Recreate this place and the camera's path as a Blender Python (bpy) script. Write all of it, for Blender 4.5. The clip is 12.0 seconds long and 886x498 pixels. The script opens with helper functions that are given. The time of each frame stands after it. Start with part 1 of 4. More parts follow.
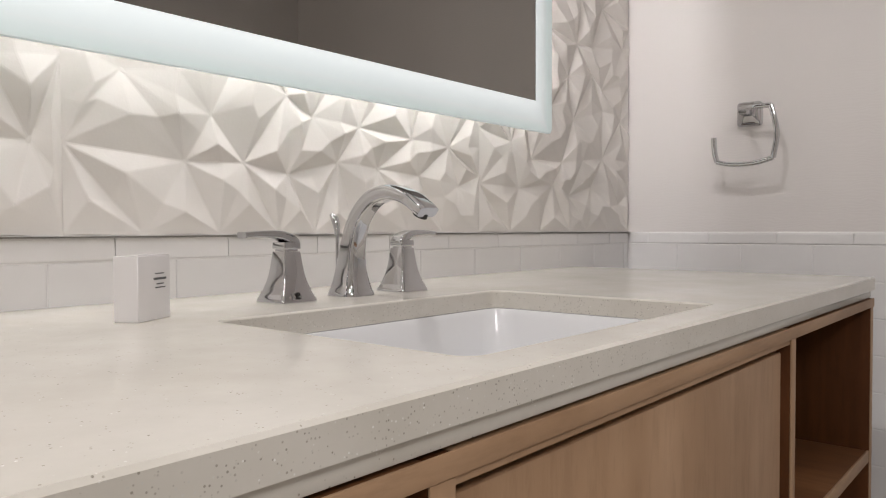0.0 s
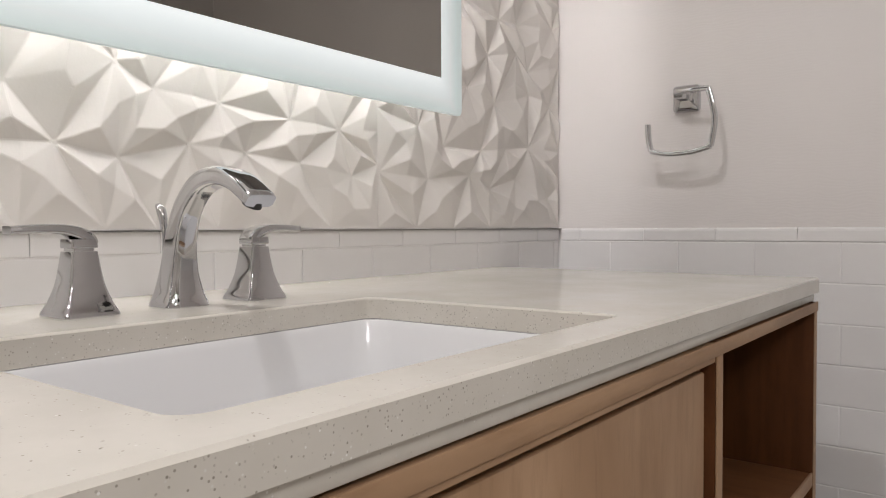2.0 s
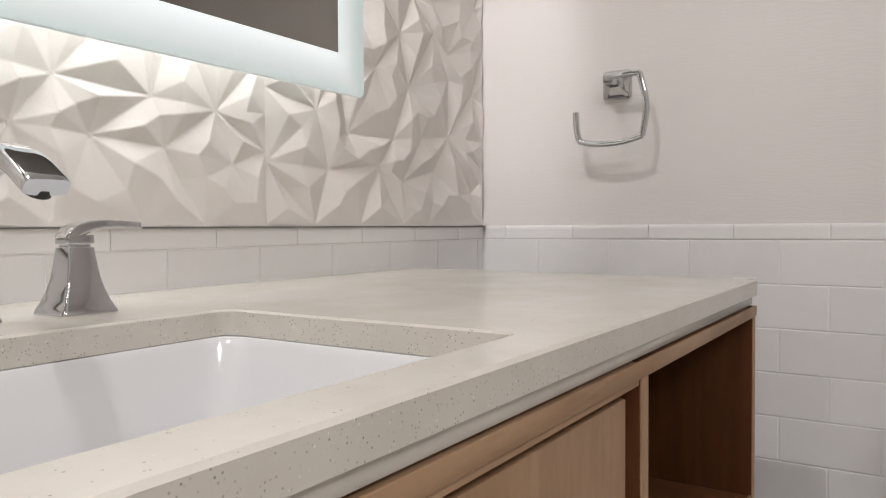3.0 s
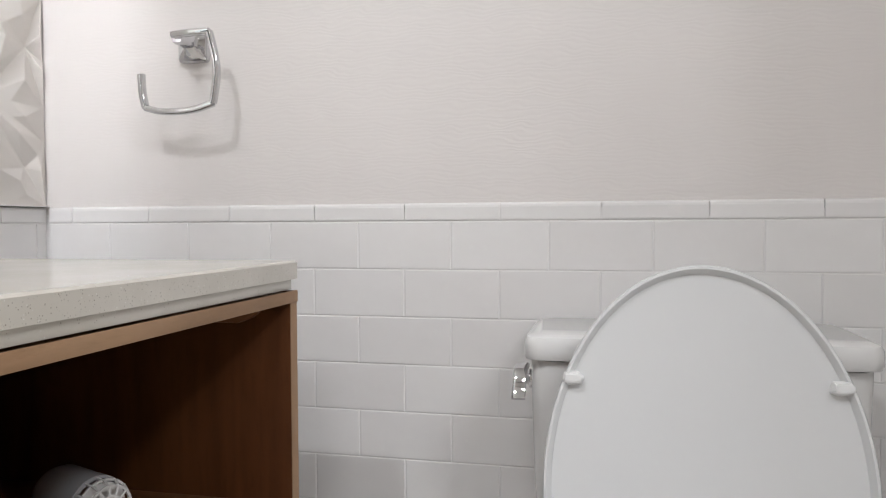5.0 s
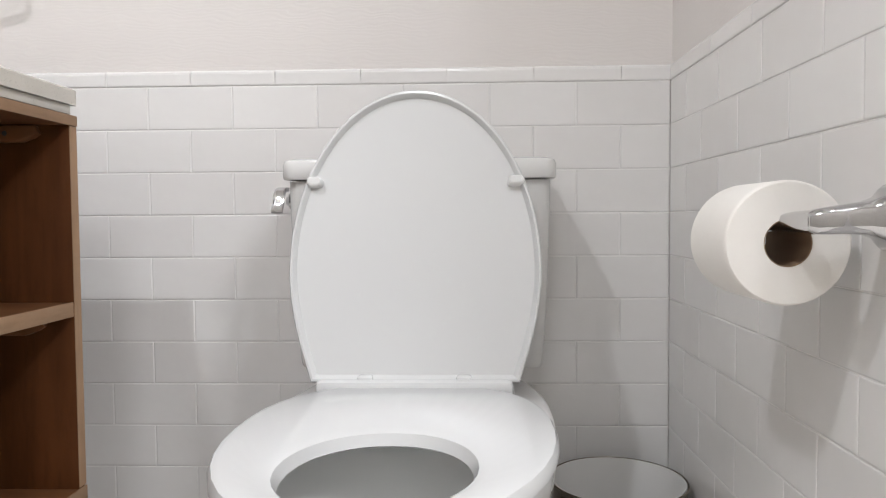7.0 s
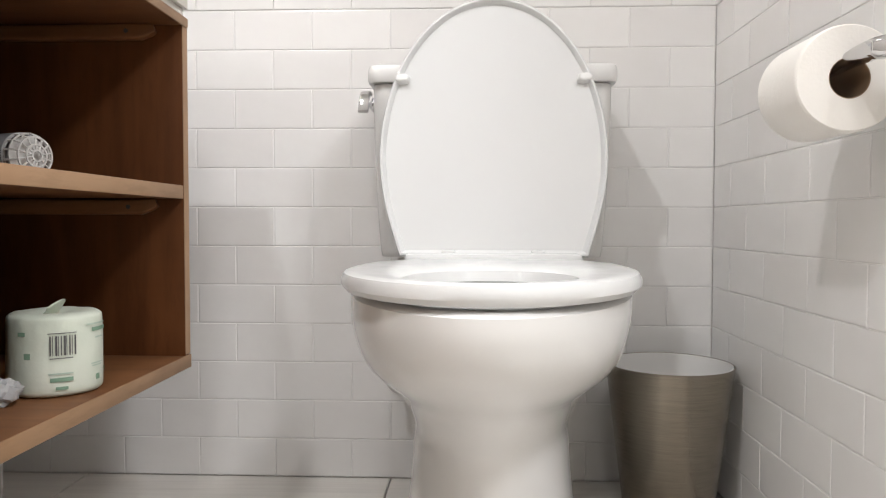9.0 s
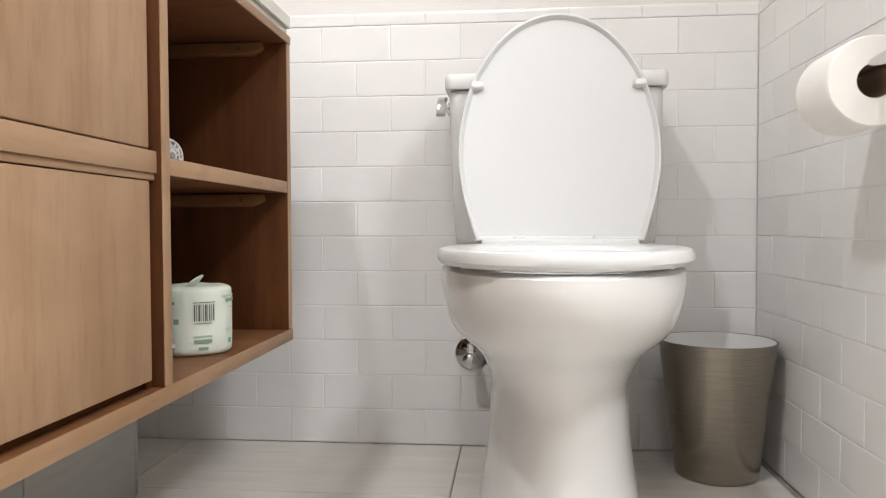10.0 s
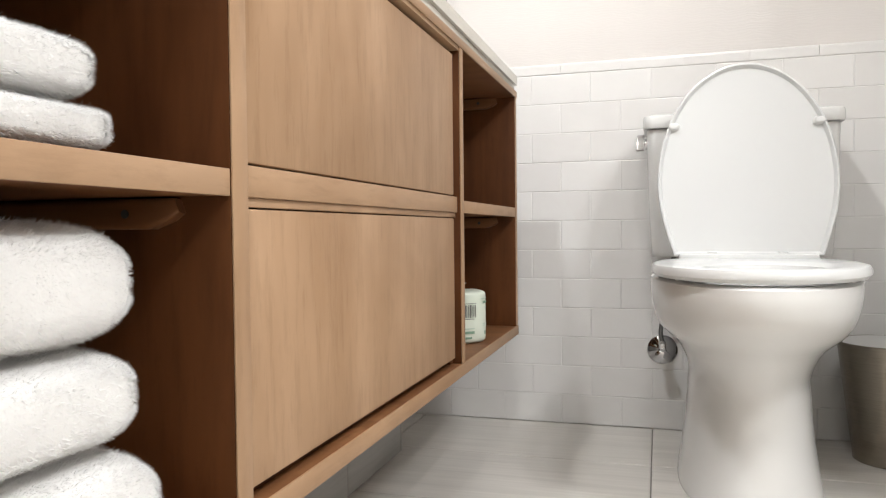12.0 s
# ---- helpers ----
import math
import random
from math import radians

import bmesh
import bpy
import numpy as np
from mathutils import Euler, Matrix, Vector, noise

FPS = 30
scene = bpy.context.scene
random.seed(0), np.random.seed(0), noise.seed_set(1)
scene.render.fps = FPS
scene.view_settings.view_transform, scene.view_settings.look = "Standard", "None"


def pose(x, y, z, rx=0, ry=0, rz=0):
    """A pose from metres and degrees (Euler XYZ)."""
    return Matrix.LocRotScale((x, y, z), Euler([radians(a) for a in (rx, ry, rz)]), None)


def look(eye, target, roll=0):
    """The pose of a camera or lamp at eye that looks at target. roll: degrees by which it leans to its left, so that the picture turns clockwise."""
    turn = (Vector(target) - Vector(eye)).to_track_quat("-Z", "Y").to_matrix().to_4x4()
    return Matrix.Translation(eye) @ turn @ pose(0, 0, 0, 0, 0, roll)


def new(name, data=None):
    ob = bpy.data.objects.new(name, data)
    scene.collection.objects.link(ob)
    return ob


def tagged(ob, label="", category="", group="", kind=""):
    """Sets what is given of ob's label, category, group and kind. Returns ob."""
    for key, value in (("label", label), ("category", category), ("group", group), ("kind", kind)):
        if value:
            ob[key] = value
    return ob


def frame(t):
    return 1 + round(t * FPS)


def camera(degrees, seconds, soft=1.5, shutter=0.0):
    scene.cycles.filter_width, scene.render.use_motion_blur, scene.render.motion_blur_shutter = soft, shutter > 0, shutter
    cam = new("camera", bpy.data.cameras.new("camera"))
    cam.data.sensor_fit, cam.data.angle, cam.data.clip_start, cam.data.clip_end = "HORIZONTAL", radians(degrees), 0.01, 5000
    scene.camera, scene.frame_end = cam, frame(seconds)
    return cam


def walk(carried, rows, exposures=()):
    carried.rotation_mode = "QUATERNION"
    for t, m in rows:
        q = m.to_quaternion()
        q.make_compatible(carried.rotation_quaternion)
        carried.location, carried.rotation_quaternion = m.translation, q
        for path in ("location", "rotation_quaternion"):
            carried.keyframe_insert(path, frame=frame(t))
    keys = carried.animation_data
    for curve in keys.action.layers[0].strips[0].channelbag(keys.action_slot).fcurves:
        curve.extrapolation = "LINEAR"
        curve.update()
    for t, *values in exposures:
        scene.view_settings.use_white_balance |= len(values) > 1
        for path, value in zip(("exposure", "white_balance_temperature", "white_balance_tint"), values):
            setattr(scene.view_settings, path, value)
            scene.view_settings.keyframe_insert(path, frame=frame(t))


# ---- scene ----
cam = camera(62.6, 12.0, 1.2)
PATH = [
    (0, (0.844, -1.719, 0.95), (-0.458, -0.201, 0.897), -0.2),
    (0.5, (0.854, -1.679, 0.94), (-0.417, -0.136, 0.889), -0.2),
    (1, (0.843, -1.624, 0.947), (-0.407, -0.064, 0.895), -0.1),
    (1.5, (0.826, -1.573, 0.947), (-0.411, -0.002, 0.894), -0.1),
    (2, (0.817, -1.513, 0.944), (-0.404, 0.07, 0.888), -0.3),
    (2.5, (0.789, -1.44, 0.94), (-0.383, 0.179, 0.885), -0.4),
    (2.7, (0.782, -1.409, 0.941), (-0.365, 0.229, 0.886), -0.4),
    (4.3, (0.849, -1.135, 0.913), (0.119, 0.725, 0.847), -0.4),
    (4.5, (0.874, -1.118, 0.904), (0.232, 0.775, 0.849), -0.4),
    (5, (0.971, -1.113, 0.909), (0.528, 0.836, 0.842), -0.3),
    (5.5, (1.04, -1.134, 0.904), (0.751, 0.843, 0.835), -0.4),
    (6, (1.075, -1.209, 0.855), (0.897, 0.781, 0.777), -0.3),
    (6.5, (1.108, -1.266, 0.768), (0.999, 0.73, 0.694), -0.4),
    (7, (1.149, -1.294, 0.679), (1.08, 0.703, 0.592), -0.4),
    (7.2, (1.141, -1.303, 0.658), (1.099, 0.694, 0.556), -0.5),
    (8.8, (1.064, -1.399, 0.512), (0.991, 0.598, 0.432), 0.2),
    (9, (1.043, -1.415, 0.504), (0.962, 0.582, 0.431), 0.1),
    (9.5, (1.019, -1.477, 0.485), (0.894, 0.518, 0.421), -0.1),
    (10, (0.991, -1.576, 0.478), (0.806, 0.414, 0.417), -0.2),
    (10.5, (0.97, -1.676, 0.471), (0.706, 0.306, 0.417), -0.4),
    (11, (0.942, -1.76, 0.494), (0.584, 0.207, 0.444), -0.5),
    (11.5, (0.935, -1.841, 0.513), (0.476, 0.105, 0.462), -0.5),
    (12, (0.899, -1.921, 0.513), (0.332, -0.004, 0.46), -0.6),
]
walk(cam, [(t, look(eye, target, roll)) for t, eye, target, roll in PATH],
     [(0, -0.43, 6350, 13), (2.7, -0.3, 6350, 13), (4.3, 0.08, 6050, 10), (5.5, 0.2, 6000, 10), (7.2, 0.5, 6050, 10), (8.8, 0.75, 6200, 10), (12, 0.86, 6200, 8)])

# world and light
world = bpy.data.worlds.new("room_world")
scene.world = world
world.use_nodes = True
world.node_tree.nodes["Background"].inputs[0].default_value = (0.9, 0.92, 1.0, 1)
world.node_tree.nodes["Background"].inputs[1].default_value = 0.05

BACK_X1 = 1.503      # right wall
MIR_Y0, MIR_Y1 = -1.67, -0.506
MIR_Z0, MIR_Z1 = 1.134, 1.95
CEIL = 2.44
ROOM_Y = -3.0


def unseen_downlight_lamp(x, y, watts, size):
    data = bpy.data.lights.new("downlight", "AREA")
    data.shape, data.size, data.energy, data.color = "DISK", size, watts, (1.0, 0.97, 0.945)
    ob = new("unseen_downlight_lamp", data)
    ob.matrix_world = pose(x, y, CEIL - 0.03)
    return ob


# first two set from cast shadows; last two are added, unseen fill
LIGHTS = [(0.332, -1.48, 12.5, 0.10), (1.87, -1.72, 8.0, 0.12), (1.0, -2.2, 9.5, 0.4), (2.35, -2.0, 27.0, 0.45)]
for lx, ly, lw, ls in LIGHTS:
    unseen_downlight_lamp(lx, ly, lw, ls)


# materials
def material(name):
    m = bpy.data.materials.new(name)
    m.use_nodes = True
    return m, m.node_tree.nodes, m.node_tree.links, m.node_tree.nodes["Principled BSDF"]


def mapped(n, l, scale, coord="Object"):
    tc, mp = n.new("ShaderNodeTexCoord"), n.new("ShaderNodeMapping")
    mp.inputs["Scale"].default_value = scale
    l.new(tc.outputs[coord], mp.inputs["Vector"])
    return mp.outputs[0]


def noise_tex(n, l, vec, scale, detail=4, rough=0.5, distortion=0.0):
    t = n.new("ShaderNodeTexNoise")
    t.inputs["Scale"].default_value, t.inputs["Detail"].default_value = scale, detail
    t.inputs["Roughness"].default_value, t.inputs["Distortion"].default_value = rough, distortion
    l.new(vec, t.inputs["Vector"])
    return t.outputs["Fac"]


def ramp(n, l, fac, stops):
    r = n.new("ShaderNodeValToRGB")
    els = r.color_ramp.elements
    while len(els) < len(stops):
        els.new(0.5)
    for e, (p, c) in zip(els, stops):
        e.position, e.color = p, (*c, 1)
    l.new(fac, r.inputs[0])
    return r.outputs[0]


def mix(n, l, fac, a, b, mode="MIX"):
    m = n.new("ShaderNodeMix")
    m.data_type, m.blend_type = "RGBA", mode
    for s, v in ((0, fac), (6, a), (7, b)):
        if hasattr(v, "node"):
            l.new(v, m.inputs[s])
        else:
            m.inputs[s].default_value = v if s == 0 else (*v, 1)
    return m.outputs[2]


def bump(n, l, b, height, strength, distance):
    k = n.new("ShaderNodeBump")
    k.inputs["Strength"].default_value, k.inputs["Distance"].default_value = strength, distance
    l.new(height, k.inputs["Height"])
    l.new(k.outputs[0], b.inputs["Normal"])


def mottled(name, c1, c2, rough, scale=6, bump_scale=80, bump_d=0.0005, coat=0.0, metal=0.0, stretch=(1, 1, 1), strength=0.4):
    m, n, l, b = material(name)
    v = mapped(n, l, stretch)
    f = noise_tex(n, l, v, scale, 5, 0.6)
    l.new(ramp(n, l, f, [(0.3, c1), (0.7, c2)]), b.inputs["Base Color"])
    b.inputs["Roughness"].default_value, b.inputs["Metallic"].default_value = rough, metal
    b.inputs["Coat Weight"].default_value = coat
    b.inputs["Coat Roughness"].default_value = 0.08
    bump(n, l, b, noise_tex(n, l, v, bump_scale, 3), strength, bump_d)
    return m


def wood(name, axis, light, dark, rough=0.5, gloss=0.25):
    """Stained open-grained timber, its grain along one axis."""
    m, n, l, b = material(name)
    st = [6.0, 6.0, 6.0]
    st[axis] = 0.9
    v = mapped(n, l, st)
    info = n.new("ShaderNodeObjectInfo")
    shift = n.new("ShaderNodeVectorMath")
    shift.operation = "ADD"
    comb = n.new("ShaderNodeCombineXYZ")
    mul = n.new("ShaderNodeMath")
    mul.operation, mul.inputs[1].default_value = "MULTIPLY", 37.0
    l.new(info.outputs["Random"], mul.inputs[0])
    for i in range(3):
        l.new(mul.outputs[0], comb.inputs[i])
    l.new(v, shift.inputs[0])
    l.new(comb.outputs[0], shift.inputs[1])
    v = shift.outputs[0]
    broad = noise_tex(n, l, v, 0.9, 4, 0.55, 0.9)
    wave = n.new("ShaderNodeMath")
    wave.operation, wave.inputs[1].default_value = "MULTIPLY", 7.0
    l.new(broad, wave.inputs[0])
    fr = n.new("ShaderNodeMath")
    fr.operation, fr.inputs[1].default_value = "PINGPONG", 1.0
    l.new(wave.outputs[0], fr.inputs[0])
    fine = noise_tex(n, l, v, 14.0, 5, 0.7, 0.2)
    c = ramp(n, l, fr.outputs[0], [(0.0, dark), (0.45, tuple((a + d) / 2 for a, d in zip(light, dark))), (1.0, light)])
    c = mix(n, l, 0.55, c, ramp(n, l, noise_tex(n, l, v, 0.55, 4, 0.6, 0.4), [(0.3, dark), (0.62, light)]))
    c = mix(n, l, 0.1, c, light)
    pores = ramp(n, l, fine, [(0.36, (0.5, 0.45, 0.4)), (0.5, (1, 1, 1))])
    c = mix(n, l, 0.22, c, pores, "MULTIPLY")
    cloud = noise_tex(n, l, mapped(n, l, (5, 5, 5)), 1.0, 3, 0.55, 0.5)
    c = mix(n, l, 1.0, c, ramp(n, l, cloud, [(0.3, (0.82, 0.79, 0.76)), (0.68, (1, 1, 1))]), "MULTIPLY")
    l.new(c, b.inputs["Base Color"])
    b.inputs["Roughness"].default_value = rough
    b.inputs["Specular IOR Level"].default_value = gloss
    bump(n, l, b, fine, 0.25, 0.0006)
    return m


W_LIGHT, W_DARK = (0.455, 0.30, 0.185), (0.30, 0.175, 0.09)
# inner oak: redder stain, deepened further with the shade inside the bays
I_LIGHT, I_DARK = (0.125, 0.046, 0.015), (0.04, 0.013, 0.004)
M_WOOD_Z = wood("oak_upright", 2, W_LIGHT, W_DARK)
M_WOOD_Y = wood("oak_along", 1, W_LIGHT, W_DARK)
M_IN_Z = wood("shaded_inner_oak_upright", 2, I_LIGHT, I_DARK, 0.55, 0.12)
M_IN_X = wood("shaded_inner_oak_across", 0, (0.22, 0.10, 0.042), (0.10, 0.04, 0.015), 0.5, 0.15)

M_PAINT_CEIL = mottled("ceiling_paint", (0.78, 0.77, 0.75), (0.82, 0.81, 0.79), 0.9)


def wallpaper():
    """Pale paper with fine wavy combed lines."""
    m, n, l, b = material("wavy_wallpaper")
    v = mapped(n, l, (1, 1, 1))
    big = noise_tex(n, l, v, 2.0, 2)
    l.new(ramp(n, l, big, [(0.3, (0.69, 0.655, 0.63)), (0.7, (0.73, 0.70, 0.675))]), b.inputs["Base Color"])
    b.inputs["Roughness"].default_value = 0.55
    w = n.new("ShaderNodeTexWave")
    w.wave_type, w.bands_direction = "BANDS", "Z"
    w.inputs["Scale"].default_value = 45.0
    w.inputs["Distortion"].default_value = 14.0
    w.inputs["Detail"].default_value = 2.0
    w.inputs["Detail Scale"].default_value = 0.9
    l.new(mapped(n, l, (0.45, 0.45, 1)), w.inputs["Vector"])
    bump(n, l, b, w.outputs["Fac"], 0.07, 0.0012)
    return m


M_PAPER = wallpaper()
M_TAUPE = mottled("taupe_paint", (0.38, 0.355, 0.325), (0.42, 0.395, 0.36), 0.7)
M_RELIEF = mottled("matt_plaster_panel", (0.66, 0.63, 0.59), (0.70, 0.67, 0.63), 0.62, 4, 300, 0.0003)


def glazed_tile():
    m, n, l, b = material("white_glazed_tile")
    info = n.new("ShaderNodeObjectInfo")
    c = ramp(n, l, info.outputs["Random"], [(0.0, (0.735, 0.72, 0.705)), (1.0, (0.79, 0.78, 0.765))])
    v = mapped(n, l, (1, 1, 1))
    c = mix(n, l, 0.25, c, ramp(n, l, noise_tex(n, l, v, 14, 3), [(0.3, (0.70, 0.685, 0.67)), (0.7, (0.80, 0.79, 0.78))]))
    l.new(c, b.inputs["Base Color"])
    b.inputs["Roughness"].default_value = 0.16
    bump(n, l, b, noise_tex(n, l, v, 22, 2), 0.25, 0.0015)
    return m


M_TILE = glazed_tile()
M_GROUT = mottled("tile_grout", (0.72, 0.705, 0.69), (0.80, 0.79, 0.775), 0.85, 30, 200)


def striped_stone(name, c1, c2, stretch=(0.55, 11, 11)):
    m, n, l, b = material(name)
    v = mapped(n, l, stretch)
    info, add, mul = n.new("ShaderNodeObjectInfo"), n.new("ShaderNodeVectorMath"), n.new("ShaderNodeMath")
    add.operation, mul.operation, mul.inputs[1].default_value = "ADD", "MULTIPLY", 50.0
    l.new(info.outputs["Random"], mul.inputs[0])
    l.new(v, add.inputs[0])
    l.new(mul.outputs[0], add.inputs[1])
    v = add.outputs[0]
    f = noise_tex(n, l, v, 3.2, 5, 0.6, 0.6)
    f2 = noise_tex(n, l, v, 12.0, 3, 0.6)
    c = ramp(n, l, f, [(0.3, c1), (0.5, tuple((a + d) / 2 for a, d in zip(c1, c2))), (0.72, c2)])
    c = mix(n, l, 0.35, c, ramp(n, l, f2, [(0.3, c1), (0.7, c2)]))
    l.new(c, b.inputs["Base Color"])
    b.inputs["Roughness"].default_value = 0.28
    bump(n, l, b, f2, 0.1, 0.0006)
    return m


M_FLOOR = striped_stone("striped_floor_tile", (0.53, 0.505, 0.465), (0.70, 0.67, 0.625))
# floor stone repeated darker, the shade under the vanity put into its tone
M_PLINTH = striped_stone("shaded_plinth_tile", (0.30, 0.29, 0.27), (0.42, 0.41, 0.39), (11, 0.55, 11))
M_FGROUT = mottled("floor_grout", (0.22, 0.21, 0.19), (0.30, 0.28, 0.26), 0.9, 30)


def quartz(name, lo, hi, rough):
    """Cream engineered stone with small chips."""
    m, n, l, b = material(name)
    v = mapped(n, l, (1, 1, 1))
    base = ramp(n, l, noise_tex(n, l, v, 9, 5, 0.6), [(0.3, (0.55, 0.52, 0.455)), (0.7, (0.64, 0.61, 0.55))])
    vo = n.new("ShaderNodeTexVoronoi")
    vo.inputs["Scale"].default_value = 380
    l.new(v, vo.inputs["Vector"])
    spot = ramp(n, l, vo.outputs["Distance"], [(0.16, (1, 1, 1)), (0.28, (0, 0, 0))])
    rnd = ramp(n, l, noise_tex(n, l, v, 130, 2), [(lo, (0, 0, 0)), (hi, (1, 1, 1))])
    k = mix(n, l, 1.0, spot, rnd, "MULTIPLY")
    chip = ramp(n, l, vo.outputs["Color"], [(0.0, (0.16, 0.14, 0.11)), (0.6, (0.40, 0.37, 0.31)), (1.0, (0.9, 0.9, 0.87))])
    l.new(mix(n, l, k, base, chip), b.inputs["Base Color"])
    b.inputs["Roughness"].default_value = rough
    return m


M_QUARTZ = quartz("polished_cream_quartz", 0.57, 0.64, 0.17)
M_QUARTZ_CUT = quartz("cut_cream_quartz", 0.42, 0.5, 0.3)


def plain(name, color, rough, metal=0.0, coat=0.0):
    m, n, l, b = material(name)
    b.inputs["Base Color"].default_value = (*color, 1)
    b.inputs["Metallic"].default_value, b.inputs["Coat Weight"].default_value = metal, coat
    r = n.new("ShaderNodeMapRange")
    r.inputs["To Min"].default_value, r.inputs["To Max"].default_value = rough * 0.8, rough * 1.25
    l.new(noise_tex(n, l, mapped(n, l, (1, 1, 1)), 25, 4), r.inputs["Value"])
    l.new(r.outputs[0], b.inputs["Roughness"])
    return m


M_CHINA = plain("white_vitreous_china", (0.71, 0.705, 0.69), 0.07)
M_SEAT = plain("white_moulded_seat", (0.635, 0.64, 0.635), 0.16)
M_SINK = plain("white_sink_china", (0.70, 0.70, 0.70), 0.08)
M_CHROME = plain("polished_chrome", (0.58, 0.58, 0.59), 0.05, 1.0)
M_RUBBER = plain("pale_bumper", (0.78, 0.78, 0.77), 0.4)
M_DARK = plain("dark_gap", (0.03, 0.028, 0.025), 0.6)
M_LINER = plain("white_bin_liner", (0.74, 0.73, 0.71), 0.35)
M_CARD = mottled("white_card", (0.72, 0.70, 0.69), (0.77, 0.75, 0.74), 0.6)
M_INK = plain("grey_ink", (0.10, 0.10, 0.10), 0.6)
M_GREEN = plain("green_ink", (0.20, 0.32, 0.23), 0.6)
M_PALEGREEN = plain("pale_green_ink", (0.46, 0.56, 0.48), 0.6)
M_CORE = mottled("cardboard_core", (0.20, 0.13, 0.075), (0.27, 0.18, 0.11), 0.85)
M_TISSUE = mottled("soft_tissue", (0.80, 0.775, 0.73), (0.85, 0.83, 0.79), 0.95, 10, 260, 0.001)
M_WRAP = mottled("pale_paper_wrap", (0.60, 0.66, 0.56), (0.69, 0.73, 0.64), 0.45, 9, 40, 0.003)
M_TOWEL = mottled("white_terry", (0.72, 0.71, 0.70), (0.79, 0.785, 0.775), 0.95, 20, 420, 0.002, strength=0.5)
M_CEILDARK = plain("lamp_trim", (0.8, 0.8, 0.8), 0.4)


def brushed_steel():
    m, n, l, b = material("brushed_steel")
    v = mapped(n, l, (1, 1, 40))
    f = noise_tex(n, l, v, 14, 4, 0.7)
    l.new(ramp(n, l, f, [(0.3, (0.29, 0.255, 0.205)), (0.7, (0.38, 0.34, 0.28))]), b.inputs["Base Color"])
    b.inputs["Metallic"].default_value, b.inputs["Roughness"].default_value = 1.0, 0.24
    b.inputs["Anisotropic"].default_value = 0.6
    bump(n, l, b, f, 0.1, 0.0003)
    return m


M_STEEL = brushed_steel()
# silvering tinted dark, standing in for the reflection of a dim room
M_MIRROR = plain("dimmed_silvered_glass", (0.30, 0.285, 0.265), 0.012, 1.0)
M_PLASTIC = plain("clear_plastic", (0.86, 0.87, 0.88), 0.2)
M_PLASTIC.node_tree.nodes["Principled BSDF"].inputs["Transmission Weight"].default_value = 0.55
M_WATER = plain("water", (0.9, 0.95, 0.95), 0.02)
M_WATER.node_tree.nodes["Principled BSDF"].inputs["Transmission Weight"].default_value = 1.0


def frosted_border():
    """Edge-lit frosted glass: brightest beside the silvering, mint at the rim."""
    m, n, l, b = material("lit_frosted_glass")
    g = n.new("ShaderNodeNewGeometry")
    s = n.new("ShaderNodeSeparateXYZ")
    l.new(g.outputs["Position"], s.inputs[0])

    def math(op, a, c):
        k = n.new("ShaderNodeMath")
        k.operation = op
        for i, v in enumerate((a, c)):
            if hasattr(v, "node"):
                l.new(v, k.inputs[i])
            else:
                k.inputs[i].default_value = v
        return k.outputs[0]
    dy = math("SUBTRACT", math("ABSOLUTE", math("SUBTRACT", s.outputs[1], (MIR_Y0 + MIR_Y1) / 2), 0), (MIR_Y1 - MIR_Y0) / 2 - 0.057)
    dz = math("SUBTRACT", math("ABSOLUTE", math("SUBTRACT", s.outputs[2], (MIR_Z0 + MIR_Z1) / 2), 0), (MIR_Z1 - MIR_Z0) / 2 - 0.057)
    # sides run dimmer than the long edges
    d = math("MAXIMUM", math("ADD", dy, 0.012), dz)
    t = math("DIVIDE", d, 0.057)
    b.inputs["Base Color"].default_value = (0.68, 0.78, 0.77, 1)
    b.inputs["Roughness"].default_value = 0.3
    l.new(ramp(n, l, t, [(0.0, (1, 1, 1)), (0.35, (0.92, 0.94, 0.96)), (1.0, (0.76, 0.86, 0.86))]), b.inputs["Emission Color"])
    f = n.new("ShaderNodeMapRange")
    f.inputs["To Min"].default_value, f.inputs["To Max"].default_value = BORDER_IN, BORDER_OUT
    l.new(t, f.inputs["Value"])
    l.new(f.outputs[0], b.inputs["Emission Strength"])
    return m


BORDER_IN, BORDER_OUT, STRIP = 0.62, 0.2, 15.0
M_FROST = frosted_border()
M_LED = plain("led_strip", (0.9, 0.9, 0.9), 0.5)
M_LED.node_tree.nodes["Principled BSDF"].inputs["Emission Color"].default_value = (1, 0.97, 0.94, 1)
M_LED.node_tree.nodes["Principled BSDF"].inputs["Emission Strength"].default_value = STRIP
M_LED_SIDE = plain("side_led_strip", (0.9, 0.9, 0.9), 0.5)
M_LED_SIDE.node_tree.nodes["Principled BSDF"].inputs["Emission Color"].default_value = (1, 0.97, 0.96, 1)
M_LED_SIDE.node_tree.nodes["Principled BSDF"].inputs["Emission Strength"].default_value = 2.7 * STRIP
M_LAMP = plain("lamp_lens", (0.9, 0.9, 0.9), 0.5)
M_LAMP.node_tree.nodes["Principled BSDF"].inputs["Emission Color"].default_value = (1, 0.96, 0.92, 1)
M_LAMP.node_tree.nodes["Principled BSDF"].inputs["Emission Strength"].default_value = 4.0


# mesh helpers
BASE = {}


def thing(name, loc, label, category, group="", kind=""):
    ob = new(name)
    ob.location = loc
    ob.empty_display_size = 0.05
    BASE[ob.name] = Vector(loc)
    return tagged(ob, label, category, group, kind)


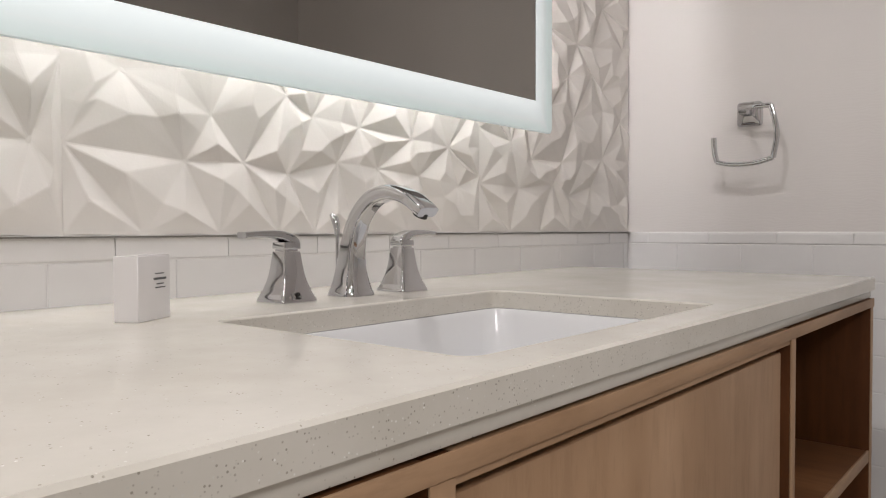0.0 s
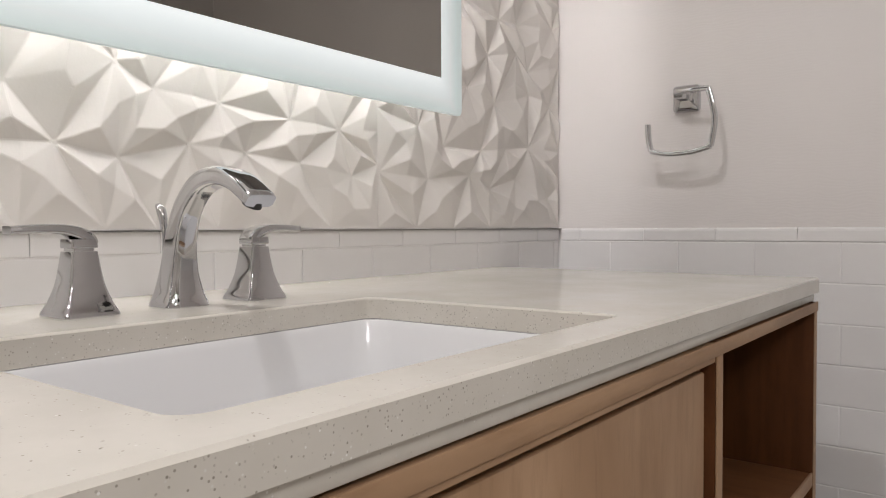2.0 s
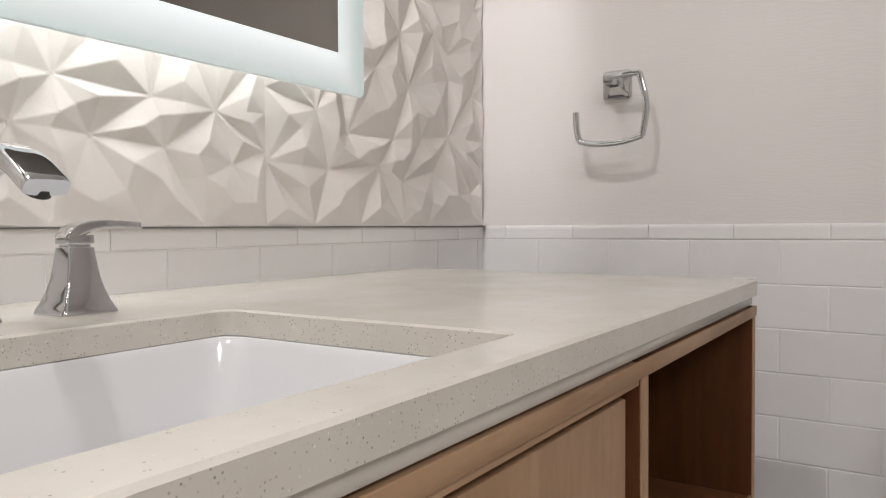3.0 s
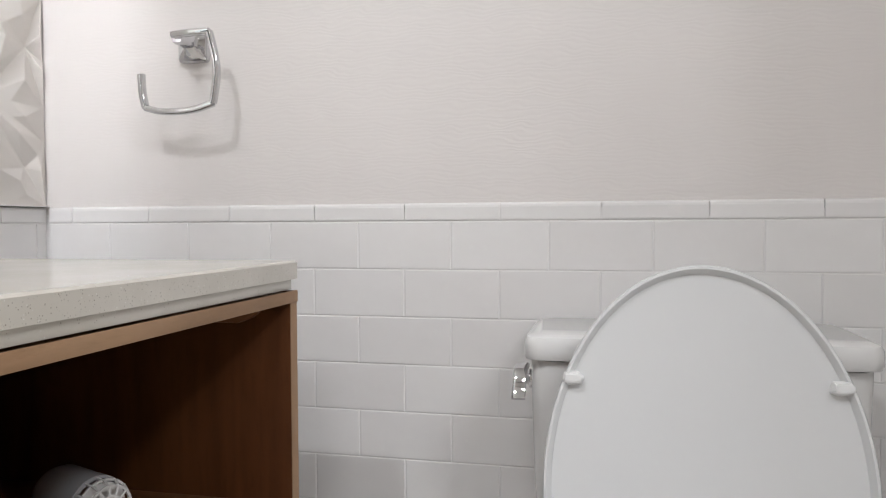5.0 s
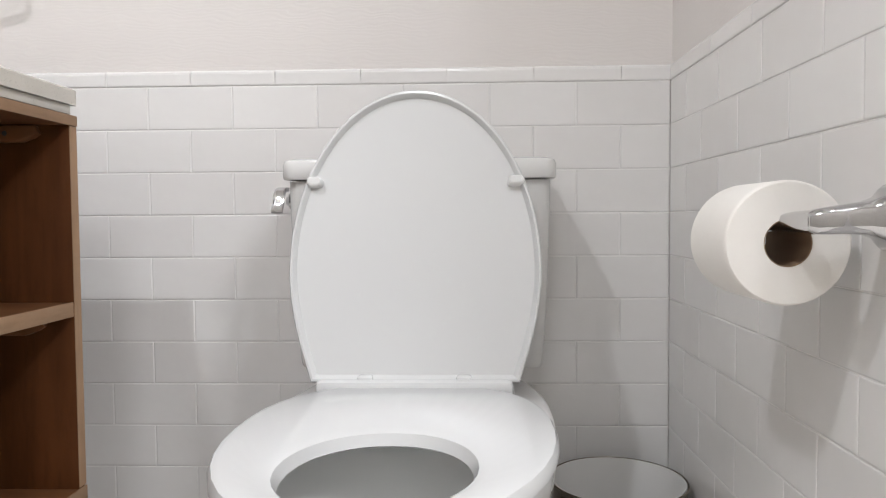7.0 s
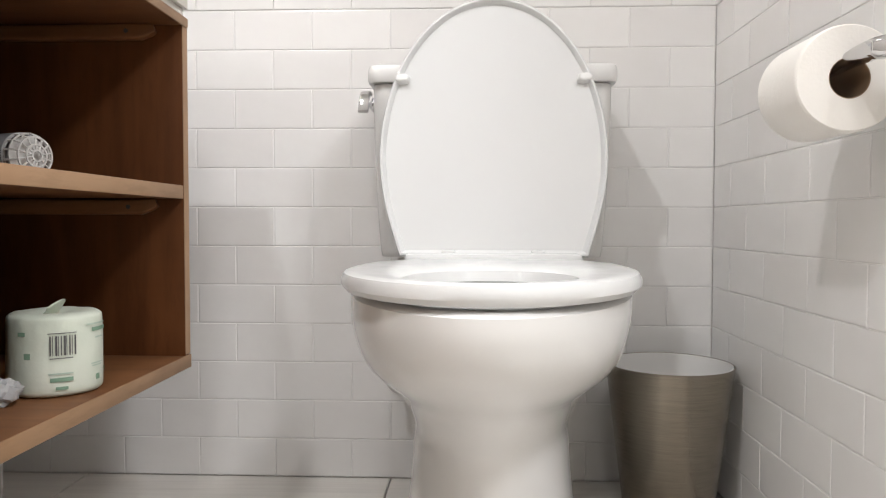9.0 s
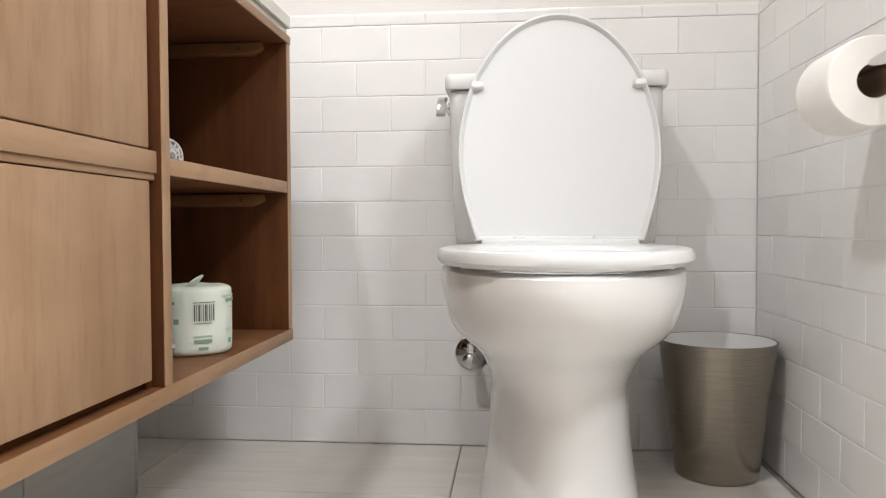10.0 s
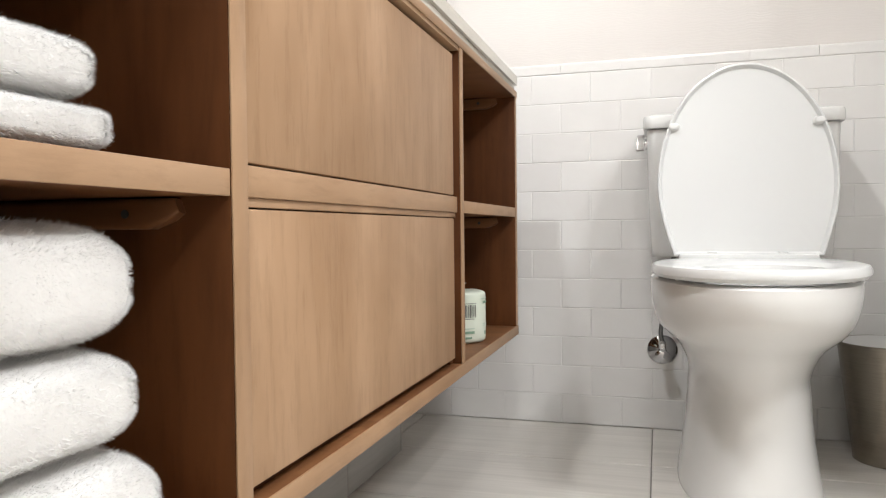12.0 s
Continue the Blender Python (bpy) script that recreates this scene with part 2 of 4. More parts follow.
def part(name, bm, mat, parent=None, label="", smooth=True, angle=40):
    """Links a bmesh, given in world metres, as one mesh object under a thing or a part."""
    base = BASE[parent.name] if parent else Vector((0, 0, 0))
    bmesh.ops.recalc_face_normals(bm, faces=bm.faces)
    bm.transform(Matrix.Translation(-base))
    me = bpy.data.meshes.new(name)
    if smooth:
        for f in bm.faces:
            f.smooth = True
        for e in bm.edges:
            if len(e.link_faces) == 2 and e.calc_face_angle(0) > radians(angle):
                e.smooth = False
    bm.to_mesh(me)
    bm.free()
    me.materials.append(mat)
    ob = new(name, me)
    if parent:
        ob.parent = parent
        BASE[ob.name] = base
    if label:
        ob["label"] = label
    return ob


def box(x0, x1, y0, y1, z0, z1, bev=0.0, seg=2, bm=None):
    own = bmesh.new()
    bmesh.ops.create_cube(own, size=1)
    own.transform(Matrix.Translation(((x0 + x1) / 2, (y0 + y1) / 2, (z0 + z1) / 2)) @ Matrix.Diagonal((x1 - x0, y1 - y0, z1 - z0, 1)))
    if bev:
        bmesh.ops.bevel(own, geom=own.edges[:], offset=bev, segments=seg, affect="EDGES", profile=0.5)
    if bm is None:
        return own
    return merge(bm, own)


def merge(bm, other, m=None):
    me = bpy.data.meshes.new("tmp")
    if m:
        other.transform(m)
    other.to_mesh(me)
    other.free()
    bm.from_mesh(me)
    bpy.data.meshes.remove(me)
    return bm


def loft(rings, cap0=True, cap1=True, closed=True, bm=None):
    bm = bm or bmesh.new()
    vs = [[bm.verts.new(p) for p in r] for r in rings]
    k = len(vs[0])
    for a, b in zip(vs, vs[1:]):
        for i in range(k if closed else k - 1):
            bm.faces.new((a[i], a[(i + 1) % k], b[(i + 1) % k], b[i]))
    if cap0:
        bm.faces.new(vs[0][::-1])
    if cap1:
        bm.faces.new(vs[-1])
    return bm


def lathe(profile, c=(0, 0, 0), n=48, m=None, caps=(True, True)):
    rings = []
    for r, z in profile:
        rings.append([Vector((r * math.cos(2 * math.pi * i / n), r * math.sin(2 * math.pi * i / n), z)) for i in range(n)])
    bm = loft(rings, *caps)
    bm.transform(Matrix.Translation(c) @ (m or Matrix()))
    return bm


def smooth_path(pts, steps=8):
    """Catmull-Rom through control rows of any width."""
    out = []
    p = [pts[0]] + list(pts) + [pts[-1]]
    for i in range(1, len(p) - 2):
        for s in range(steps):
            t = s / steps
            out.append(tuple(0.5 * (2 * b + (c - a) * t + (2 * a - 5 * b + 4 * c - d) * t * t + (3 * b - a - 3 * c + d) * t ** 3)
                             for a, b, c, d in zip(p[i - 1], p[i], p[i + 1], p[i + 2])))
    out.append(tuple(pts[-1]))
    return out


def sweep(path, n=16, square=2.0, side=(0, 1, 0)):
    """A bar along rows of (x, y, z, half width along side, half thickness); square > 2 gives a squarer section."""
    rings = []
    side = Vector(side)
    for i, row in enumerate(path):
        a, b = Vector(path[max(i - 1, 0)][:3]), Vector(path[min(i + 1, len(path) - 1)][:3])
        d = (b - a).normalized()
        u = (side - d * side.dot(d)).normalized()
        w = d.cross(u)
        ring = []
        for k in range(n):
            t = 2 * math.pi * (k + 0.5) / n
            cu, cw = math.cos(t), math.sin(t)
            e = 2 / square
            ring.append(Vector(row[:3]) + u * row[3] * math.copysign(abs(cu) ** e, cu) + w * row[4] * math.copysign(abs(cw) ** e, cw))
        rings.append(ring)
    return loft(rings)


def structure(name, bm, mat, label, category, smooth=False):
    return tagged(part(name, bm, mat, None, "", smooth), label, category, "", "structure")


# large structure
TH = 0.12
# unseen wider room, added so lamps can reach the vanity front
FAR_X = 3.3
RET_Y = -0.86
structure("floor", box(-TH, FAR_X + TH, ROOM_Y - TH, TH, -0.12, -0.003), M_FGROUT, "grey grouted bed under striped stone floor tiles", "floor")
structure("ceiling", box(-TH, FAR_X + TH, ROOM_Y - TH, TH, CEIL, CEIL + 0.1), M_PAINT_CEIL, "plain white painted ceiling", "ceiling")
wall_back = structure("wall_back", box(-TH, BACK_X1 + TH, 0.004, TH, -0.003, CEIL), M_PAPER, "pale wavy-papered wall above white subway tiles", "wall")
wall_right = structure("wall_right", box(BACK_X1 + 0.004, BACK_X1 + TH, RET_Y, 0.004, -0.003, CEIL), M_PAPER, "pale papered wall above white subway tiles", "wall")
wall_mirror = structure("wall_mirror", box(-TH, -0.034, ROOM_Y, 0.004, -0.003, CEIL), M_PAPER, "vanity wall with faceted relief panels over tiles", "wall")
# added walls out of view; their taupe keeps the chrome's reflections dark
structure("wall_return", box(BACK_X1 + TH, FAR_X, RET_Y, RET_Y + TH, -0.003, CEIL), M_TAUPE, "unseen taupe wall added to widen the bathroom", "wall")
structure("wall_far", box(FAR_X, FAR_X + TH, ROOM_Y, RET_Y + TH, -0.003, CEIL), M_TAUPE, "unseen taupe wall added to close the bathroom", "wall")
structure("wall_front", box(-TH, FAR_X + TH, ROOM_Y - TH, ROOM_Y, -0.003, CEIL), M_TAUPE, "unseen taupe wall added to close the bathroom", "wall")
# grout beds, slightly behind the tile faces
for nm, bm in (("grout_bed", box(-0.01, BACK_X1, 0.0013, 0.004, 0, 0.93)),):
    part(nm, bm, M_GROUT, None).parent = wall_back
part("grout_bed", box(BACK_X1 + 0.0013, BACK_X1 + 0.004, RET_Y, 0.002, 0, 0.93), M_GROUT, None).parent = wall_right
part("grout_bed", box(-0.034, -0.0098, ROOM_Y, 0.002, 0, 0.93), M_GROUT, None).parent = wall_mirror


# faceted relief panels
def relief_panel(y0, y1, seed):
    from mathutils.geometry import delaunay_2d_cdt
    rnd = random.Random(seed)
    z0, z1 = 0.946, CEIL
    hub = 0.096
    pts = []
    rows, cols = round((z1 - z0) / (hub * 0.9)), max(2, round((y1 - y0) / hub))
    for r in range(rows + 1):
        for c in range(cols + 1):
            y = y0 + (y1 - y0) * min(1.0, (c + (0.5 if r % 2 and 0 < c < cols else 0)) / cols)
            z = z0 + (z1 - z0) * r / rows
            if 0 < c < cols:
                y = min(max(y + rnd.uniform(-0.028, 0.028), y0 + 0.02), y1 - 0.02)
            if 0 < r < rows:
                z += rnd.uniform(-0.025, 0.025)
            pts.append(Vector((y, z)))
    vs, _, fs, _, _, _ = delaunay_2d_cdt(pts, [], [], 0, 1e-5)
    bm = bmesh.new()

    def edge(v):
        return min(v[0] - y0, y1 - v[0], v[1] - z0, z1 - v[1]) < 1e-4
    hubs = [bm.verts.new((-0.010 if edge(v) else -0.0165 + rnd.uniform(-0.002, 0.004), v[0], v[1])) for v in vs]
    mids = {}

    def middle(i, k):
        key = (min(i, k), max(i, k))
        if key not in mids:
            t = rnd.uniform(0.36, 0.64)
            p = vs[i].lerp(vs[k], t if i < k else 1 - t)
            mids[key] = bm.verts.new((-0.010 if edge(p) else rnd.choice((-0.016, -0.0135, -0.006, -0.003)), p[0], p[1]))
        return mids[key]
    for f in fs:
        w = [rnd.uniform(0.7, 1.4) for _ in f]
        p = sum((vs[i] * a for i, a in zip(f, w)), Vector((0, 0))) / sum(w)
        top = bm.verts.new((rnd.uniform(-0.005, 0.0), p[0], p[1]))
        for i, k in zip(f, f[1:] + f[:1]):
            m = middle(i, k)
            bm.faces.new((hubs[i], m, top))
            bm.faces.new((m, hubs[k], top))
    for f in bm.faces:
        f.normal_update()
        if f.normal.x < 0:
            f.normal_flip()
    # cast edges, a little rounded
    bmesh.ops.bevel(bm, geom=[e for e in bm.edges if len(e.link_faces) == 2], offset=0.0011, segments=1, affect="EDGES", clamp_overlap=True)
    me = bpy.data.meshes.new("relief_panel")
    bm.to_mesh(me)
    bm.free()
    me.materials.append(M_RELIEF)
    ob = new("relief_panel", me)
    ob.parent = wall_mirror
    return ob


for i, (a, b) in enumerate(((-0.6172, 0.002), (-1.3762, -0.6178), (-2.1352, -1.3768), (-3.0, -2.1358))):
    relief_panel(a, b, 11 + i)
metal_trim = tagged(part("trim", box(-0.03, 0.001, ROOM_Y, 0.001, 0.9438, 0.9452), plain("satin_strip", (0.78, 0.77, 0.75), 0.35, 0.5)), "thin metal strip between tiles and relief panels", "trim", "", "structure")


# vanity
VY0, VY1, VX = -1.915, -0.257, 0.585
vanity = thing("vanity_cabinet", (0.3, (VY0 + VY1) / 2, 0.27), "floating brown oak vanity cabinet with open side bays", "cabinet")
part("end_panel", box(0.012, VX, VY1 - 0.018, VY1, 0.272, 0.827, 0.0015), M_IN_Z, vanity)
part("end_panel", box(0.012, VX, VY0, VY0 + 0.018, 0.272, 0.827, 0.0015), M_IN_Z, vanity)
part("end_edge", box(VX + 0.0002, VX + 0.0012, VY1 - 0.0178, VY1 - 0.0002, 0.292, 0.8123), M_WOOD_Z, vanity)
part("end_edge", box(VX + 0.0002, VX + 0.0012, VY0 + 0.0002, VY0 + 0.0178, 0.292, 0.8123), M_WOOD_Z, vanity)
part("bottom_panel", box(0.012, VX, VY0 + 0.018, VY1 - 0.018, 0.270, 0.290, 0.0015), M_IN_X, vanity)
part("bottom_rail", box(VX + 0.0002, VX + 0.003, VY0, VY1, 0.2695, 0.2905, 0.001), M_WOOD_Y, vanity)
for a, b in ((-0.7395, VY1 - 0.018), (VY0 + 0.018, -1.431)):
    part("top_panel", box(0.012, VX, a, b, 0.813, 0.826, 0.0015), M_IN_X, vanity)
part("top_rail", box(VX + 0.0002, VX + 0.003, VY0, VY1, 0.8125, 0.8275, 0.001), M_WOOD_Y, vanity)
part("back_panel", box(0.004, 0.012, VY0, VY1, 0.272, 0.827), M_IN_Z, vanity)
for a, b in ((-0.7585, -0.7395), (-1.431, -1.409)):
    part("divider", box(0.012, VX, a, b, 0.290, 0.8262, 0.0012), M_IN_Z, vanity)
    part("divider_edge", box(VX + 0.0002, VX + 0.0022, a, b, 0.2905, 0.8123, 0.0008), M_WOOD_Z, vanity)
for a, b in ((-0.7395, VY1 - 0.018), (VY0 + 0.018, -1.431)):
    sz = 0.561
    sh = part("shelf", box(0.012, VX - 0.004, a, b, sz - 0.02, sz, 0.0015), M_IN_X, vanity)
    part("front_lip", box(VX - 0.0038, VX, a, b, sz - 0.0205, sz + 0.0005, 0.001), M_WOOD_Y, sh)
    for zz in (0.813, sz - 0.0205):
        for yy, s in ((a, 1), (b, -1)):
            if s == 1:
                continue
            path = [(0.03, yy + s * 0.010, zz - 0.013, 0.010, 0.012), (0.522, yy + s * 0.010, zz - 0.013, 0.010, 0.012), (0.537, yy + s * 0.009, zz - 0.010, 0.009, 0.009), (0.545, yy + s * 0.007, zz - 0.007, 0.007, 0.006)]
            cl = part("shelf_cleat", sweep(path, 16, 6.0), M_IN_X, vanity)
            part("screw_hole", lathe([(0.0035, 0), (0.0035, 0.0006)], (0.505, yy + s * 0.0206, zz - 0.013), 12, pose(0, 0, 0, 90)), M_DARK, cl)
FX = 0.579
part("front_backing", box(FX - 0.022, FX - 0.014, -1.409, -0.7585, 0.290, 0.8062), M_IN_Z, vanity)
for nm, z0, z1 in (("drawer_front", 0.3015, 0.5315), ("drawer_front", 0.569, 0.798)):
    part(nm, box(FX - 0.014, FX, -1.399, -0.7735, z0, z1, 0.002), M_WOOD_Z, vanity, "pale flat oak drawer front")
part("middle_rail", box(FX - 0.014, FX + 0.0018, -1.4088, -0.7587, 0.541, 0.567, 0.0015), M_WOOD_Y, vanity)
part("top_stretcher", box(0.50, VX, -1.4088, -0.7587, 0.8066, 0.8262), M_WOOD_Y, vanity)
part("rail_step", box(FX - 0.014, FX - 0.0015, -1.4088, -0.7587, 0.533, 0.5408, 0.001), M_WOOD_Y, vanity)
# recessed gap strips beside the fronts, in the shade-darkened inner oak
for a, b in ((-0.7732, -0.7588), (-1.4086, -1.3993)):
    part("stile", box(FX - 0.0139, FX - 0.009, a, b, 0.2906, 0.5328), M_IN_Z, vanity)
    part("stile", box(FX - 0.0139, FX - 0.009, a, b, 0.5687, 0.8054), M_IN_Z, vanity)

plinth = thing("vanity_plinth", (0.17, -1.09, 0), "striped stone plinth, toned dark for the vanity's shade", "plinth")
part("core", box(0.0, 0.318, -1.83, -0.352, 0.0, 0.2695), M_FGROUT, plinth)
ya = -1.83
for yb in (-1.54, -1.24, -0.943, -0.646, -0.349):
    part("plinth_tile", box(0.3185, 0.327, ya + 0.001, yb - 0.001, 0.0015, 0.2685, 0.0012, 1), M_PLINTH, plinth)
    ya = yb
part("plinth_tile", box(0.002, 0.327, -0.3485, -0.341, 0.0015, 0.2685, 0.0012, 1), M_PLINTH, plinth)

# stone worktop with an undermount sink
SX0, SX1, SY0, SY1 = 0.234, 0.543, -1.34, -0.895
CZ0, CZ1 = 0.842, 0.865


def rounded_rect(x0, x1, y0, y1, r, z, n=6):
    out = []
    for cx, cy, a0 in ((x1 - r, y1 - r, 0), (x0 + r, y1 - r, 90), (x0 + r, y0 + r, 180), (x1 - r, y0 + r, 270)):
        for i in range(n + 1):
            a = radians(a0 + 90 * i / n)
            out.append(Vector((cx + r * math.cos(a), cy + r * math.sin(a), z)))
    return out


def worktop_mesh():
    o = [rounded_rect(-0.0083, 0.589, VY0 - 0.003, -0.2575, 0.004, CZ0), rounded_rect(-0.0083, 0.589, VY0 - 0.003, -0.2575, 0.004, CZ1 - 0.0025),
         rounded_rect(-0.0083, 0.5865, VY0 - 0.003, -0.26, 0.004, CZ1)]
    i = [rounded_rect(SX0 - 0.002, SX1 + 0.002, SY0 - 0.002, SY1 + 0.002, 0.018, CZ1), rounded_rect(SX0, SX1, SY0, SY1, 0.016, CZ1 - 0.002),
         rounded_rect(SX0, SX1, SY0, SY1, 0.016, CZ0 - 0.001)]
    low = rounded_rect(SX0, SX1, SY0, SY1, 0.016, CZ0 - 0.001)
    low_o = rounded_rect(SX0 - 0.02, SX1 + 0.02, SY0 - 0.02, SY1 + 0.02, 0.03, CZ0 - 0.001)
    low_u = rounded_rect(SX0 - 0.02, SX1 + 0.02, SY0 - 0.02, SY1 + 0.02, 0.03, CZ0)
    bm = loft(o + i + [low_o, low_u, o[0]], False, False)
    bmesh.ops.remove_doubles(bm, verts=bm.verts[:], dist=1e-6)
    return bm


worktop = thing("worktop", (0.3, -1.09, CZ0), "cream speckled quartz worktop on the oak vanity", "worktop")
slab = part("slab", worktop_mesh(), M_QUARTZ, worktop, "", True, 25)
slab.data.materials.append(M_QUARTZ_CUT)
for p in slab.data.polygons:
    if abs(p.normal.z) < 0.5:
        p.material_index = 1

strip_rail = part("build_up_strip", box(0.545, 0.5835, VY0 + 0.01, -0.266, 0.829, 0.8417, 0.001), M_QUARTZ, worktop)
part("build_up_strip", box(0.012, 0.5445, -0.29, -0.266, 0.829, 0.8417, 0.001), M_QUARTZ, worktop)
sink = thing("undermount_sink", (0.386, -1.117, 0.70), "white rectangular ceramic sink under the worktop", "sink")
rings = []
for off, z, r in ((0.018, CZ0 - 0.0015, 0.03), (-0.003, CZ0 - 0.0015, 0.03), (-0.006, CZ0 - 0.009, 0.032), (-0.012, 0.77, 0.038), (-0.022, 0.725, 0.05), (-0.05, 0.704, 0.06), (-0.11, 0.698, 0.03)):
    rings.append(rounded_rect(SX0 - off, SX1 + off, SY0 - off, SY1 + off, r, z))
part("basin", loft(rings, False, True), M_SINK, sink)
part("drain", lathe([(0.0, 0.6985), (0.022, 0.6985), (0.022, 0.701), (0.018, 0.7025), (0.004, 0.7035)], (0.386, -1.117, 0.0), 24, None, (False, True)), M_CHROME, sink)


# widespread tap set
def square_loft(levels, cx, cy, n=5):
    rings = []
    for z, h in levels:
        rings.append(rounded_rect(cx - h, cx + h, cy - h, cy + h, h * 0.16, z, n))
    return loft(rings)


TX, TY = 0.147, -1.088


def bell(levels, cx, cy):
    return square_loft(smooth_path(levels, 6), cx, cy)


def tap_handle(cy, s):
    h = thing("tap_handle", (TX, cy, CZ1), "polished chrome flared tap handle with a flat lever", "tap", "tap set on the worktop")
    part("base", bell([(CZ1, 0.0258), (CZ1 + 0.004, 0.0256), (CZ1 + 0.014, 0.0212), (CZ1 + 0.032, 0.0158), (CZ1 + 0.060, 0.0118)], TX, cy), M_CHROME, h)
    part("collar", bell([(CZ1 + 0.0602, 0.0098), (CZ1 + 0.063, 0.0098), (CZ1 + 0.0635, 0.012), (CZ1 + 0.071, 0.0118)], TX, cy), M_CHROME, h)
    p = smooth_path([(TX, cy - s * 0.009, CZ1 + 0.066, 0.0105, 0.006), (TX, cy - s * 0.003, CZ1 + 0.0735, 0.0112, 0.0065), (TX, cy + s * 0.014, CZ1 + 0.0795, 0.0108, 0.0052),
                     (TX, cy + s * 0.038, CZ1 + 0.0805, 0.0100, 0.0042), (TX, cy + s * 0.061, CZ1 + 0.0795, 0.0088, 0.0036)], 6)
    part("lever", sweep(p, 24, 5.0, (1, 0, 0)), M_CHROME, h)


tap_handle(TY - 0.101, -1)
tap_handle(TY + 0.095, 1)
spout = thing("basin_spout", (TX, TY, CZ1), "polished chrome arched basin spout with lift rod", "tap", "tap set on the worktop")
sp = smooth_path([(TX, TY, CZ1, 0.0245, 0.0245), (TX, TY, CZ1 + 0.004, 0.0245, 0.0245), (TX, TY, CZ1 + 0.016, 0.0205, 0.0205), (TX + 0.001, TY, CZ1 + 0.040, 0.0155, 0.0160), (TX + 0.006, TY, CZ1 + 0.072, 0.0128, 0.0135),
                  (TX + 0.019, TY, CZ1 + 0.102, 0.0118, 0.0120), (TX + 0.044, TY, CZ1 + 0.124, 0.0120, 0.0108), (TX + 0.075, TY, CZ1 + 0.1305, 0.0132, 0.0098), (TX + 0.103, TY, CZ1 + 0.124, 0.0150, 0.0088), (TX + 0.126, TY, CZ1 + 0.1105, 0.0160, 0.0078), (TX + 0.133, TY, CZ1 + 0.105, 0.0158, 0.0072)], 6)
part("spout_arm", sweep(sp, 32, 4.2), M_CHROME, spout)
part("aerator", lathe([(0.0092, 0), (0.0092, 0.006)], (TX + 0.120, TY, CZ1 + 0.1015), 24, pose(0, 0, 0, 0, 32, 0)), M_DARK, spout)
rod = part("lift_rod", sweep([(TX - 0.026, TY, CZ1, 0.0022, 0.0022), (TX - 0.026, TY, CZ1 + 0.085, 0.0022, 0.0022)], 12), M_CHROME, spout)
part("knob", sweep(smooth_path([(TX - 0.026, TY, CZ1 + 0.078, 0.003, 0.003), (TX - 0.027, TY, CZ1 + 0.090, 0.0045, 0.0042), (TX - 0.031, TY, CZ1 + 0.100, 0.0052, 0.0045), (TX - 0.036, TY, CZ1 + 0.105, 0.0038, 0.0030)], 5), 14), M_CHROME, rod)

# soap carton
soap = thing("soap_carton", (0.173, -1.378, CZ1), "small white card soap carton with grey print", "carton")
sm = Matrix.Translation((0.173, -1.378, CZ1)) @ pose(0, 0, 0, 0, 0, 121)
bmx = box(-0.0275, 0.0275, -0.0125, 0.0125, 0.0, 0.0615, 0.0008, 1)
bmx.transform(sm)
part("carton", bmx, M_CARD, soap)
for z, a, b, h in ((0.0435, 0.001, 0.016, 0.0011), (0.038, -0.002, 0.020, 0.0022), (0.0335, 0.003, 0.015, 0.0012), (0.030, 0.001, 0.018, 0.0012)):
    bmx = box(a, b, -0.0129, -0.0126, z, z + h)
    bmx.transform(sm)
    part("print_line", bmx, M_INK, soap)
for z, a, b, h in ((0.0612, -0.0272, 0.0272, 0.0004),):
    bmx = box(a, b, -0.0119, 0.0, z + 0.0005, z + 0.0012)
    bmx.transform(sm)
    part("top_flap", bmx, M_CARD, soap)

# lit mirror
mirror = thing("lit_mirror", (0.04, (MIR_Y0 + MIR_Y1) / 2, MIR_Z0), "frameless wall mirror with a glowing frosted border", "mirror")
MB = 0.057
LB_IN = 0.125
part("light_box", box(-0.001, 0.0755, MIR_Y0 + LB_IN, MIR_Y1 - LB_IN, MIR_Z0 + LB_IN, MIR_Z1 - LB_IN, 0.002), M_CEILDARK, mirror)
part("silvered_pane", box(0.0772, 0.083, MIR_Y0 + MB, MIR_Y1 - MB, MIR_Z0 + MB, MIR_Z1 - MB), M_MIRROR, mirror, "mirror glass tinted dark for a dim reflection")


def ring_yz(x, inset, r, n=5):
    return [Vector((x, p.x, p.y)) for p in rounded_rect(MIR_Y0 + inset, MIR_Y1 - inset, MIR_Z0 + inset, MIR_Z1 - inset, r, 0, n)]


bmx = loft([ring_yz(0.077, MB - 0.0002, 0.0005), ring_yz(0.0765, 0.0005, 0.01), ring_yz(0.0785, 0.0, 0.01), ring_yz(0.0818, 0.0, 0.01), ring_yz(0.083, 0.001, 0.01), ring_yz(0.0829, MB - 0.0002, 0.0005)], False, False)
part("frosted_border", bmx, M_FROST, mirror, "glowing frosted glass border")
for za, zb in ((MIR_Z0 + LB_IN - 0.005, MIR_Z0 + LB_IN - 0.0002), (MIR_Z1 - LB_IN + 0.0002, MIR_Z1 - LB_IN + 0.005)):
    part("led_strip", box(0.030, 0.060, MIR_Y0 + LB_IN, MIR_Y1 - LB_IN, za, zb), M_LED, mirror, "white light strip")
